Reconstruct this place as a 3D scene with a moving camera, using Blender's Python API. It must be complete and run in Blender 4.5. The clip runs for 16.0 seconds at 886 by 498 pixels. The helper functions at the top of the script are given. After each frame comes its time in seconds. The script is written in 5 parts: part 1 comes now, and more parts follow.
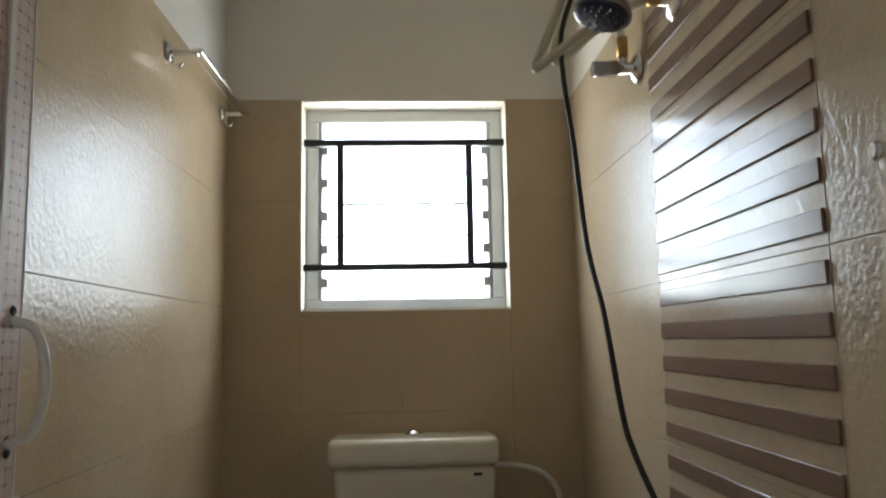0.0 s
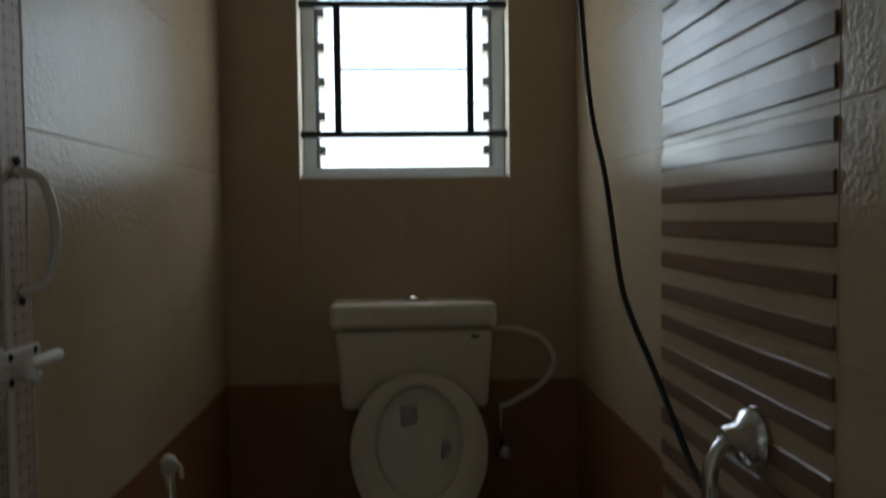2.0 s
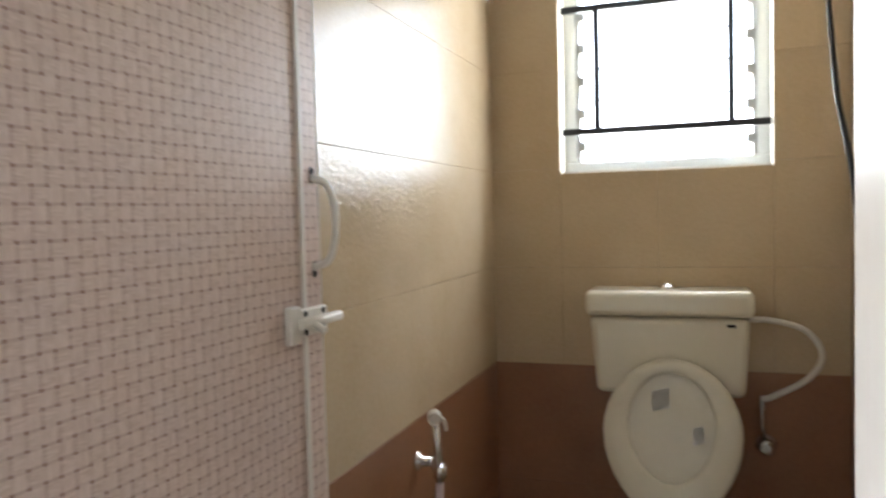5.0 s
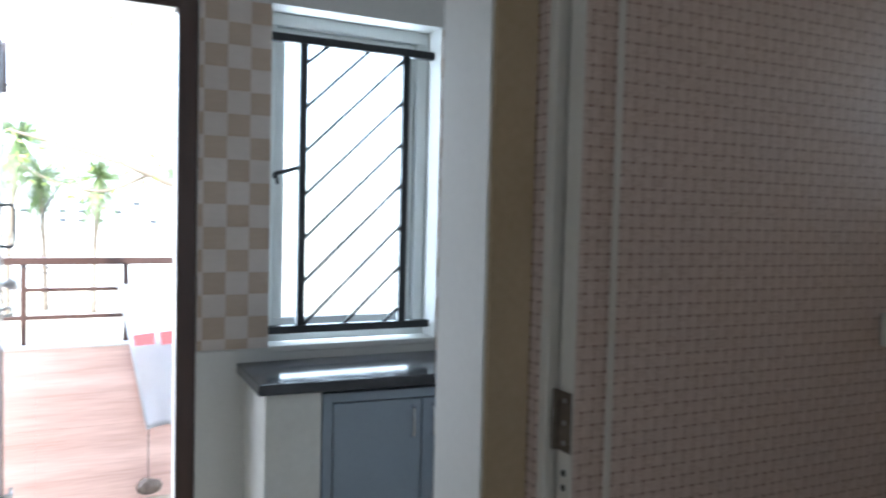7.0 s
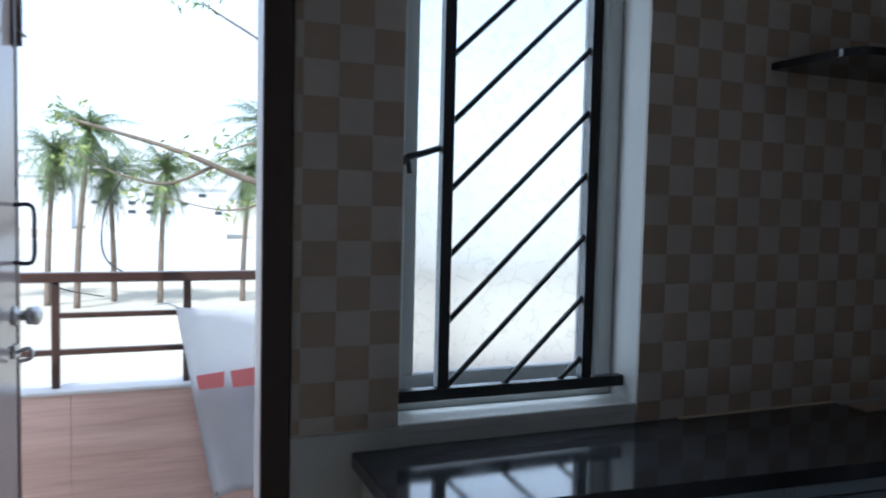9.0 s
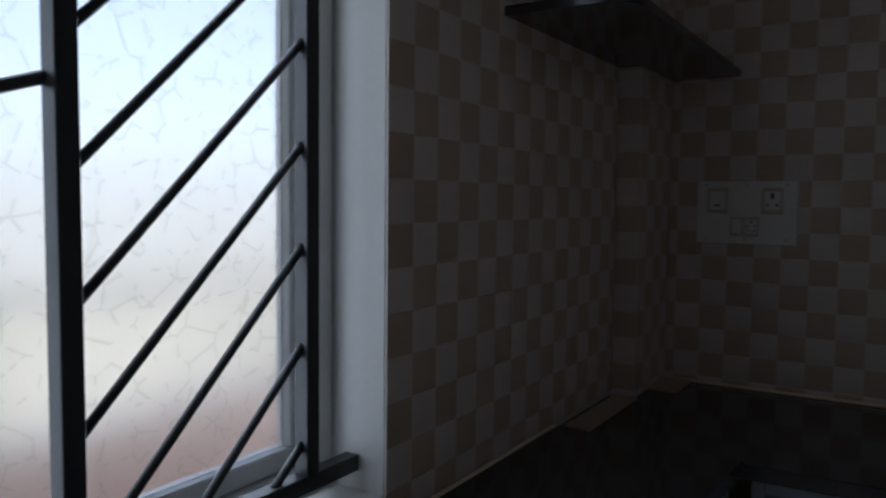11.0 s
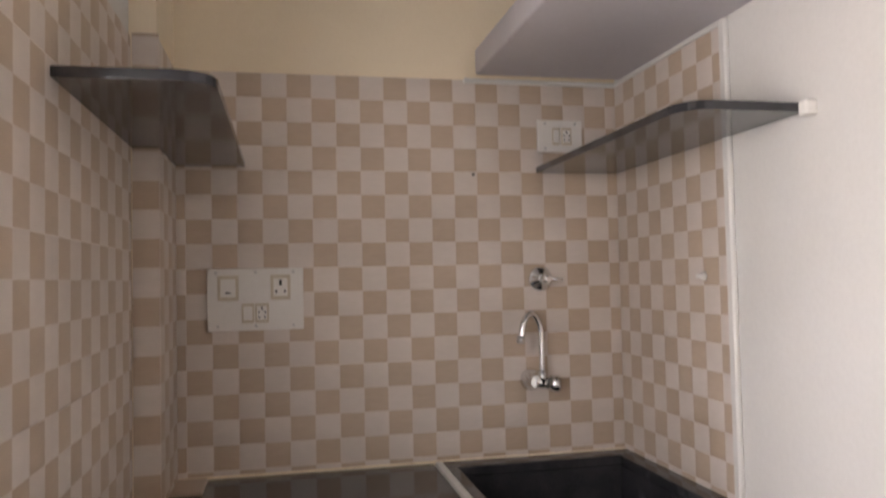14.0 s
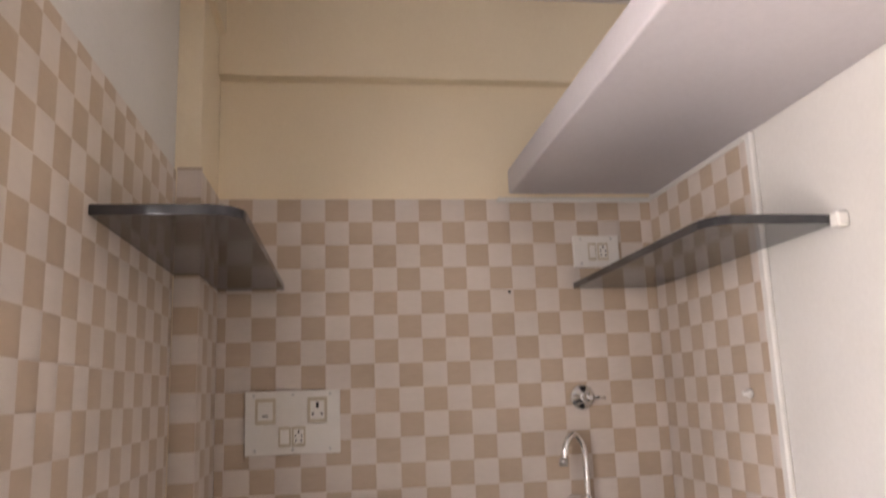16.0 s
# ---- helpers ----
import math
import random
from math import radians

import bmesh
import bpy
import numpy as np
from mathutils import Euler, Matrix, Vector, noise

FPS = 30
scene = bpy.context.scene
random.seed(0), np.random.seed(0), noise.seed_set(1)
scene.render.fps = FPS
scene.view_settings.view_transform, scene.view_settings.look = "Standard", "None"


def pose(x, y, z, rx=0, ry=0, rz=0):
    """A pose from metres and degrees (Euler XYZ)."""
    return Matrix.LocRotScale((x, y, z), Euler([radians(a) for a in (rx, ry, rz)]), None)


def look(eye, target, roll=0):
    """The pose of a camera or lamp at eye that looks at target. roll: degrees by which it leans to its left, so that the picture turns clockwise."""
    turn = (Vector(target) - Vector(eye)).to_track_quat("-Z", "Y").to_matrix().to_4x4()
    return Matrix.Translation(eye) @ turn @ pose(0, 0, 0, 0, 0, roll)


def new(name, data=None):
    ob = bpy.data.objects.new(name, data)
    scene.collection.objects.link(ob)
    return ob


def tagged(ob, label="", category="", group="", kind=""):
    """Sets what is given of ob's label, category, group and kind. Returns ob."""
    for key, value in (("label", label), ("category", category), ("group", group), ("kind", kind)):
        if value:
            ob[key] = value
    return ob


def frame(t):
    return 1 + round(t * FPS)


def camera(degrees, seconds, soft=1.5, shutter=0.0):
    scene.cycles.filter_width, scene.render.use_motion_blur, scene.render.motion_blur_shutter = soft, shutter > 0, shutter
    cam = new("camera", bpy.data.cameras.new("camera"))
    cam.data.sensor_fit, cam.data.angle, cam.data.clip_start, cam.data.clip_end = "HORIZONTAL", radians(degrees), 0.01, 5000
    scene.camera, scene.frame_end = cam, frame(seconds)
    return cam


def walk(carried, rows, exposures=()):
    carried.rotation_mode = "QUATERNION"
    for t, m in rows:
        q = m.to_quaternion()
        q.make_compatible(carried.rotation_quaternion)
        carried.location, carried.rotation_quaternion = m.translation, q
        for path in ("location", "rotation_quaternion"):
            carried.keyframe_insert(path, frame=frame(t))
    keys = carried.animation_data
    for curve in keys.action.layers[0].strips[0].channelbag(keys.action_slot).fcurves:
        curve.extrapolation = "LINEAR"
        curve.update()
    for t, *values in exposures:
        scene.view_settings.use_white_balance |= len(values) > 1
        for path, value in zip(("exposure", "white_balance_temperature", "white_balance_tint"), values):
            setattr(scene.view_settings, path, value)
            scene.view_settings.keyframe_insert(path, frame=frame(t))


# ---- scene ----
cam = camera(60.9, 16.0, soft=2.0, shutter=0.4)

PATH = [
    (0, (0.601, -0.054, 1.392), (0.692, 1.93, 1.631), -1.0),
    (0.5, (0.602, -0.057, 1.398), (0.686, 1.902, 1.793), -1.1),
    (1, (0.6, -0.06, 1.404), (0.681, 1.873, 1.91), -1.2),
    (1.5, (0.593, -0.058, 1.384), (0.684, 1.912, 1.716), -1.2),
    (2, (0.587, -0.053, 1.364), (0.687, 1.942, 1.277), -0.7),
    (2.5, (0.588, -0.046, 1.347), (0.695, 1.921, 0.999), -0.4),
    (3, (0.587, -0.042, 1.336), (0.689, 1.879, 0.789), -0.2),
    (3.2, (0.584, -0.046, 1.334), (0.683, 1.865, 0.75), -0.0),
    (5.3, (0.79, -0.282, 1.36), (-0.098, 1.51, 1.328), -1.5),
    (5.5, (0.832, -0.333, 1.355), (-0.211, 1.373, 1.32), -1.6),
    (6, (0.922, -0.417, 1.367), (-0.445, 1.042, 1.301), -0.6),
    (6.5, (0.977, -0.434, 1.383), (-0.625, 0.76, 1.303), 0.7),
    (7, (0.942, -0.48, 1.373), (-0.845, 0.415, 1.283), 1.4),
    (7.5, (0.818, -0.542, 1.365), (-1.022, 0.236, 1.275), 2.3),
    (8, (0.575, -0.525, 1.372), (-1.305, 0.145, 1.255), 2.6),
    (8.2, (0.432, -0.502, 1.394), (-1.458, 0.139, 1.269), 2.0),
    (10.3, (-0.638, -0.222, 1.401), (-2.123, 1.111, 1.264), 0.8),
    (10.5, (-0.718, -0.204, 1.405), (-2.093, 1.241, 1.26), 1.1),
    (11, (-0.884, -0.213, 1.399), (-1.949, 1.475, 1.271), 0.6),
    (11.5, (-0.98, -0.195, 1.391), (-1.754, 1.644, 1.259), 0.3),
    (12, (-1.068, -0.13, 1.379), (-1.497, 1.819, 1.251), -0.0),
    (12.5, (-1.155, -0.119, 1.388), (-1.33, 1.87, 1.27), -0.2),
    (13, (-1.224, -0.16, 1.388), (-1.022, 1.827, 1.283), -0.0),
    (13.5, (-1.253, -0.185, 1.402), (-0.822, 1.766, 1.311), -0.3),
    (14, (-1.231, -0.189, 1.423), (-0.82, 1.767, 1.502), -1.2),
    (14.5, (-1.219, -0.194, 1.444), (-0.866, 1.752, 1.739), -1.6),
    (15, (-1.21, -0.196, 1.452), (-0.891, 1.723, 1.918), -1.7),
    (15.5, (-1.203, -0.199, 1.452), (-0.9, 1.702, 1.993), -2.0),
    (16, (-1.165, -0.203, 1.442), (-0.901, 1.744, 1.819), -2.0),
]
EXPOSURES = [(0, 2.9, 6200, 8), (0.3, 2.6, 6200, 7), (0.8, 1.85, 6150, 6), (1.5, 1.25, 6150, 6), (2.0, 1.3, 6100, 6), (2.5, 2.75, 5950, 7), (3.2, 4.15, 6050, 10), (5.5, 3.95, 6250, 11), (6.0, 3.65, 6000, 9), (6.5, 3.35, 5650, 8),
             (7.0, 2.45, 5650, 8), (7.5, 1.75, 5600, 9), (8.2, 1.1, 5400, 7), (10.3, 0.0, 5800, 17), (11.0, 0.05, 5900, 16), (11.5, 0.35, 5800, 14), (12.0, 1.5, 5700, 15),
             (12.5, 2.55, 5800, 15), (13.0, 3.05, 6600, 19), (13.5, 3.25, 7000, 20), (14.0, 3.4, 7600, 26), (14.5, 3.55, 8000, 28), (15.5, 3.65, 8300, 29), (16.0, 3.6, 7900, 29)]
walk(cam, [(t, look(eye, target, roll)) for t, eye, target, roll in PATH], EXPOSURES)

# ---- light and exposure ----
world = bpy.data.worlds.new("world")
scene.world = world
world.use_nodes = True
wn = world.node_tree
sky = wn.nodes.new("ShaderNodeTexSky")
sky.sky_type = "NISHITA"
sky.sun_disc = False
sky.dust_density = 2.0
sky.sun_elevation = radians(52)
sky.sun_rotation = radians(135)
wn.nodes["Background"].inputs["Strength"].default_value = 0.3
haze = wn.nodes.new("ShaderNodeMixRGB")
haze.inputs["Fac"].default_value = 0.55
haze.inputs["Color2"].default_value = (3.3, 3.45, 3.6, 1)
wn.links.new(sky.outputs["Color"], haze.inputs["Color1"])
wn.links.new(haze.outputs["Color"], wn.nodes["Background"].inputs["Color"])


def sun_lamp():
    d = bpy.data.lights.new("sun", "SUN")
    d.energy = 4.0
    d.angle = radians(0.5)
    d.color = (1.0, 0.95, 0.88)
    ob = new("sun", d)
    ob.matrix_world = look((0, 0, 0), (-0.42, 0.42, -0.80))
    return ob


sun_lamp()


def window_light(name, place, target, sx, sy, watts, colour):
    d = bpy.data.lights.new(name, "AREA")
    d.shape = "RECTANGLE"
    d.size, d.size_y, d.energy, d.color = sx, sy, watts, colour
    ob = new(name, d)
    ob.matrix_world = look(place, target)
    return ob


# daylight standing in the openings
window_light("bath_window_light", (0.59, 2.495, 1.84), (0.59, 0, 1.84), 0.58, 0.60, 0.88, (0.93, 0.99, 1.0))
window_light("kitchen_window_light", (-1.722, 0.46, 1.485), (0, 0.46, 1.485), 0.5, 1.12, 2.4, (0.80, 0.92, 1.0))
window_light("balcony_light", (-1.9, -0.45, 1.15), (0, -0.45, 1.0), 0.6, 1.8, 2.65, (0.95, 0.98, 1.0))


# ---- materials ----
def material(name, colour, rough=0.6, metal=0.0):
    m = bpy.data.materials.new(name)
    m.use_nodes = True
    b = m.node_tree.nodes["Principled BSDF"]
    b.inputs["Base Color"].default_value = (*colour, 1)
    b.inputs["Roughness"].default_value = rough
    b.inputs["Metallic"].default_value = metal
    return m


def surface(name, c1, c2, scale=4.0, fine=60.0, rough=(0.4, 0.6), bump=0.1, metal=0.0, stretch=(1, 1, 1), random_tone=0.0, bump_size=0.002):
    """Two tones mixed by large stains and fine grain, with a fine relief."""
    m = material(name, c1, rough[0], metal)
    nt = m.node_tree
    n, l = nt.nodes, nt.links
    b = n["Principled BSDF"]
    tc = n.new("ShaderNodeTexCoord")
    mp = n.new("ShaderNodeMapping")
    mp.inputs["Scale"].default_value = stretch
    l.new(tc.outputs["Object"], mp.inputs["Vector"])
    big = n.new("ShaderNodeTexNoise")
    big.inputs["Scale"].default_value = scale
    big.inputs["Detail"].default_value = 5
    small = n.new("ShaderNodeTexNoise")
    small.inputs["Scale"].default_value = fine
    small.inputs["Detail"].default_value = 4
    for t in (big, small):
        l.new(mp.outputs["Vector"], t.inputs["Vector"])
    mix = n.new("ShaderNodeMath")
    mix.operation = "MULTIPLY_ADD"
    l.new(small.outputs["Fac"], mix.inputs[0])
    mix.inputs[1].default_value = 0.5
    l.new(big.outputs["Fac"], mix.inputs[2])
    ramp = n.new("ShaderNodeValToRGB")
    ramp.color_ramp.elements[0].position = 0.38
    ramp.color_ramp.elements[1].position = 1.1
    ramp.color_ramp.elements[0].color = (*c1, 1)
    ramp.color_ramp.elements[1].color = (*c2, 1)
    l.new(mix.outputs[0], ramp.inputs["Fac"])
    out = ramp.outputs["Color"]
    if random_tone:
        info = n.new("ShaderNodeObjectInfo")
        hsv = n.new("ShaderNodeHueSaturation")
        ma = n.new("ShaderNodeMapRange")
        ma.inputs["To Min"].default_value = 1 - random_tone
        ma.inputs["To Max"].default_value = 1 + random_tone
        l.new(info.outputs["Random"], ma.inputs["Value"])
        l.new(ma.outputs["Result"], hsv.inputs["Value"])
        l.new(out, hsv.inputs["Color"])
        out = hsv.outputs["Color"]
    l.new(out, b.inputs["Base Color"])
    rr = n.new("ShaderNodeMapRange")
    rr.inputs["From Min"].default_value = 0.3
    rr.inputs["From Max"].default_value = 0.7
    rr.inputs["To Min"].default_value = rough[0]
    rr.inputs["To Max"].default_value = rough[1]
    l.new(big.outputs["Fac"], rr.inputs["Value"])
    l.new(rr.outputs["Result"], b.inputs["Roughness"])
    if bump:
        bp = n.new("ShaderNodeBump")
        bp.inputs["Strength"].default_value = bump
        bp.inputs["Distance"].default_value = bump_size
        l.new(small.outputs["Fac"], bp.inputs["Height"])
        l.new(bp.outputs["Normal"], b.inputs["Normal"])
    return m


CREAM = surface("cream_wall_paint", (0.82, 0.70, 0.52), (0.88, 0.77, 0.59), 2.5, 90, (0.55, 0.7), 0.15)
WHITE = surface("white_wall_paint", (0.64, 0.63, 0.60), (0.72, 0.71, 0.68), 2.5, 90, (0.5, 0.65), 0.15)
LOFTP = surface("lilac_grey_slab_paint", (0.53, 0.50, 0.52), (0.61, 0.58, 0.60), 2.0, 80, (0.7, 0.8), 0.15)
CEIL = surface("ceiling_paint", (0.74, 0.72, 0.72), (0.80, 0.78, 0.78), 2.0, 80, (0.7, 0.8), 0.1)
BATH_UP = surface("bath_upper_paint", (0.80, 0.735, 0.63), (0.86, 0.80, 0.70), 2.5, 90, (0.6, 0.75), 0.15)
BEIGE = surface("beige_bath_tile", (0.49, 0.375, 0.235), (0.61, 0.49, 0.34), 3.0, 85, (0.20, 0.262), 0.42, random_tone=0.012, bump_size=0.004)
STRIPE_BASE = surface("glossy_beige_decor_tile", (0.47, 0.36, 0.235), (0.59, 0.47, 0.34), 3.0, 70, (0.15, 0.22), 0.2, random_tone=0.012, bump_size=0.003)
BROWN = surface("brown_bath_tile", (0.235, 0.108, 0.055), (0.345, 0.17, 0.092), 4.0, 60, (0.28, 0.4), 0.15, random_tone=0.03)
STRIPE = surface("brown_stripe_tile", (0.20, 0.125, 0.09), (0.29, 0.19, 0.14), 5.0, 60, (0.15, 0.22), 0.05, stretch=(1, 0.15, 1))
GROUT = surface("grout", (0.42, 0.34, 0.25), (0.52, 0.44, 0.34), 6, 80, (0.8, 0.9), 0.2)
FLOOR_B = surface("brown_beige_bath_floor", (0.33, 0.25, 0.165), (0.43, 0.34, 0.235), 5, 50, (0.3, 0.45), 0.08, random_tone=0.03)
FLOOR_T = surface("floor_tile", (0.50, 0.42, 0.31), (0.62, 0.54, 0.42), 4, 50, (0.2, 0.35), 0.05, random_tone=0.03)
CHK_L = surface("light_check_glaze", (0.60, 0.53, 0.475), (0.69, 0.615, 0.56), 5, 60, (0.29, 0.33), 0.0, stretch=(0.5, 0.5, 1.5), random_tone=0.03)
CHK_D = surface("tan_check_glaze", (0.44, 0.335, 0.245), (0.54, 0.42, 0.32), 5, 60, (0.29, 0.34), 0.0, stretch=(0.5, 0.5, 1.5), random_tone=0.03)
GRANITE = surface("black_granite", (0.018, 0.018, 0.02), (0.05, 0.05, 0.055), 12, 240, (0.06, 0.12), 0.02)
CABINET = surface("grey_laminate", (0.26, 0.31, 0.37), (0.30, 0.35, 0.41), 3, 60, (0.35, 0.5), 0.03)
IRON = surface("black_iron_paint", (0.012, 0.014, 0.015), (0.03, 0.03, 0.032), 10, 120, (0.35, 0.5), 0.1)
FRAMEW = surface("white_window_frame", (0.66, 0.68, 0.66), (0.76, 0.78, 0.76), 6, 90, (0.3, 0.45), 0.05)
DKBROWN = surface("dark_brown_door_paint", (0.05, 0.028, 0.022), (0.085, 0.048, 0.038), 5, 70, (0.3, 0.45), 0.1, stretch=(1, 1, 0.15))
CERAMIC = surface("cream_vitreous_china", (0.74, 0.69, 0.55), (0.80, 0.75, 0.62), 3, 40, (0.08, 0.16), 0.0)
for glazed in (STRIPE_BASE, STRIPE):
    glazed.node_tree.nodes["Principled BSDF"].inputs["Specular IOR Level"].default_value = 0.24
BEIGE.node_tree.nodes["Principled BSDF"].inputs["Specular IOR Level"].default_value = 0.17
CHROME = material("chrome", (0.78, 0.79, 0.80), 0.17, 1.0)
PVCW = surface("white_pvc", (0.70, 0.66, 0.60), (0.78, 0.74, 0.68), 5, 80, (0.3, 0.45), 0.05)
PLATE = surface("switch_plate_plastic", (0.72, 0.70, 0.66), (0.78, 0.76, 0.72), 5, 80, (0.3, 0.4), 0.02)
DARK = material("dark_hole", (0.01, 0.01, 0.01), 0.8)
RUBBER = surface("black_cable", (0.012, 0.012, 0.012), (0.03, 0.03, 0.03), 8, 80, (0.4, 0.5), 0.05)


# ---- mesh helpers ----
def box(bm, x0, x1, y0, y1, z0, z1, bevel=0.0, segments=1, slot=0):
    vs = [bm.verts.new((x, y, z)) for x in (x0, x1) for y in (y0, y1) for z in (z0, z1)]
    fs = []
    for q in ((0, 1, 3, 2), (4, 6, 7, 5), (0, 4, 5, 1), (2, 3, 7, 6), (0, 2, 6, 4), (1, 5, 7, 3)):
        f = bm.faces.new([vs[i] for i in q])
        f.material_index = slot
        fs.append(f)
    if bevel:
        edges = list({e for f in fs for e in f.edges})
        bmesh.ops.bevel(bm, geom=edges, offset=bevel, segments=segments, affect="EDGES", profile=0.5, material=slot)
    return vs


def cyl(bm, a, b, r0, r1=None, seg=16, caps=True):
    """A round bar from a to b."""
    a, b = Vector(a), Vector(b)
    r1 = r0 if r1 is None else r1
    q = (b - a).to_track_quat("Z", "Y")
    rings = []
    for c, r in ((a, r0), (b, r1)):
        rings.append([bm.verts.new(c + q @ Vector((r * math.cos(2 * math.pi * i / seg), r * math.sin(2 * math.pi * i / seg), 0))) for i in range(seg)])
    for i in range(seg):
        f = bm.faces.new((rings[0][i], rings[0][(i + 1) % seg], rings[1][(i + 1) % seg], rings[1][i]))
        f.smooth = True
    if caps:
        bm.faces.new(rings[0][::-1])
        bm.faces.new(rings[1])


def lathe(bm, base, axis, profile, seg=24):
    """A turned shape: (distance along the axis, radius) pairs."""
    base = Vector(base)
    q = Vector(axis).to_track_quat("Z", "Y")
    rings = []
    for d, r in profile:
        rings.append([bm.verts.new(base + q @ Vector((r * math.cos(2 * math.pi * i / seg), r * math.sin(2 * math.pi * i / seg), d))) for i in range(seg)])
    for r0, r1 in zip(rings, rings[1:]):
        for i in range(seg):
            f = bm.faces.new((r0[i], r0[(i + 1) % seg], r1[(i + 1) % seg], r1[i]))
            f.smooth = True
    bm.faces.new(rings[0][::-1])
    bm.faces.new(rings[-1])


def spline(points, steps=8):
    """A smooth line through the points."""
    p = [Vector(v) for v in points]
    p = [2 * p[0] - p[1]] + p + [2 * p[-1] - p[-2]]
    out = []
    for i in range(1, len(p) - 2):
        for s in range(steps):
            t = s / steps
            a, b, c, d = p[i - 1:i + 3]
            out.append(0.5 * ((2 * b) + (c - a) * t + (2 * a - 5 * b + 4 * c - d) * t * t + (3 * b - a - 3 * c + d) * t ** 3))
    out.append(p[-2])
    return out


def tube(bm, points, r, seg=10, steps=8, taper=None):
    pts = spline(points, steps)
    rings = []
    up = Vector((0.13, 0.21, 0.97))
    for i, c in enumerate(pts):
        d = (pts[min(i + 1, len(pts) - 1)] - pts[max(i - 1, 0)]).normalized()
        u = d.cross(up).normalized()
        if i and u.dot(last) < 0:
            u = -u
        last = u
        v = d.cross(u)
        k = r if taper is None else r + (taper - r) * i / (len(pts) - 1)
        rings.append([bm.verts.new(c + k * (u * math.cos(2 * math.pi * j / seg) + v * math.sin(2 * math.pi * j / seg))) for j in range(seg)])
    for r0, r1 in zip(rings, rings[1:]):
        for j in range(seg):
            f = bm.faces.new((r0[j], r0[(j + 1) % seg], r1[(j + 1) % seg], r1[j]))
            f.smooth = True
    bm.faces.new(rings[0][::-1])
    bm.faces.new(rings[-1])


def finish(name, bm, mats):
    bmesh.ops.recalc_face_normals(bm, faces=bm.faces)
    me = bpy.data.meshes.new(name)
    bm.to_mesh(me)
    bm.free()
    for m in mats if isinstance(mats, (list, tuple)) else [mats]:
        me.materials.append(m)
    return me


def part(name, bm, mats, parent, label=""):
    ob = new(name, finish(name, bm, mats))
    ob.parent = parent
    return tagged(ob, label)


def thing(name, label, category, group="", kind="", at=(0, 0, 0)):
    ob = new(name)
    ob.location = at
    ob.empty_display_size = 0.05
    return tagged(ob, label, category, group, kind)


def moved(ob, old, to, size=(1, 1, 1), turn=0.0):
    """Sets a thing built round the point old at the point to, resized and turned about it."""
    ob.matrix_world = Matrix.Translation(to) @ Matrix.Rotation(radians(turn), 4, "Z") @ Matrix.Diagonal((*size, 1)) @ Matrix.Translation(-Vector(old))
    return ob


def solid(name, bm, mats, label, category, kind="", group=""):
    return tagged(new(name, finish(name, bm, mats)), label, category, group, kind)


def boxes(*rows):
    bm = bmesh.new()
    for r in rows:
        box(bm, *r)
    return bm


# ---- the setting: floors, walls, ceilings ----
KW, KE, KN = -1.62, -0.13, 2.168          # kitchen: west, east and north faces
BW, BE, BN = 0.0, 1.158, 2.41           # bathroom faces
DY0, DY1 = 0.05, 0.20                 # the wall with the bathroom door
LS, LE = -1.9, 2.3                      # living room: south and east faces
H, BH = 2.76, 2.97                      # ceilings
WO = -1.80                              # outer face of the west wall

BF = -0.023                             # the sunk bathroom floor

S = "structure"
floor = solid("floor", boxes((WO, LE + 0.15, LS - 0.15, DY0, -0.15, 0.0), (WO, BW, DY0, 2.6, -0.15, 0.0), (BW, BE + 0.15, DY0, 2.6, -0.15, BF - 0.011)), GROUT, "cement bed under the beige floor tiles", "floor", S)
ceiling = solid("ceiling", boxes((WO, LE + 0.15, LS - 0.15, DY1, H, H + 0.15), (WO, KE, DY1, KN + 0.2, H, H + 0.15), (KE, BE + 0.15, DY1, BN + 0.2, BH, BH + 0.15)),
                CEIL, "flat off-white painted ceiling", "ceiling", S)

# balcony door opening y -0.85..-0.10 to z 2.07; window opening y 0.155..0.775, z 0.90..2.07
DB0, DB1, DBT = -0.85, -0.10, 2.07
WY0, WY1, WZ0, WZ1 = 0.14, 0.775, 0.905, 2.072
wall_west = solid("wall_west", boxes((WO, KW, LS - 0.15, DB0, 0, H), (WO, KW, DB0, DB1, DBT, H), (WO, KW, DB1, WY0, 0, H),
                                     (WO, KW, WY0, WY1, 0, WZ0), (WO, KW, WY0, WY1, WZ1, H), (WO, KW, WY1, KN + 0.2, 0, H)),
                  WHITE, "painted outer wall with a balcony door and a kitchen window", "wall", S)
wall_north = solid("wall_north", boxes((KW, KE, KN, KN + 0.2, 0, H)), CREAM, "cream painted kitchen end wall above checked tiles", "wall", S)
wall_middle = solid("wall_middle", boxes((KE, BW, DY0, BN + 0.2, 0, BH)), WHITE, "white painted wall between the kitchen and the bathroom", "wall", S)
OX0, OX1, OT = 0.019, 0.85, 2.08
wall_door = solid("wall_door", boxes((BW, OX0, DY0, DY1, BF, BH), (OX0, OX1, DY0, DY1, OT, BH), (OX1, LE + 0.15, DY0, DY1, BF, BH)),
                  WHITE, "white painted wall with the bathroom doorway", "wall", S)
BX0, BX1, BZ0, BZ1 = 0.251, 0.931, 1.491, 2.191
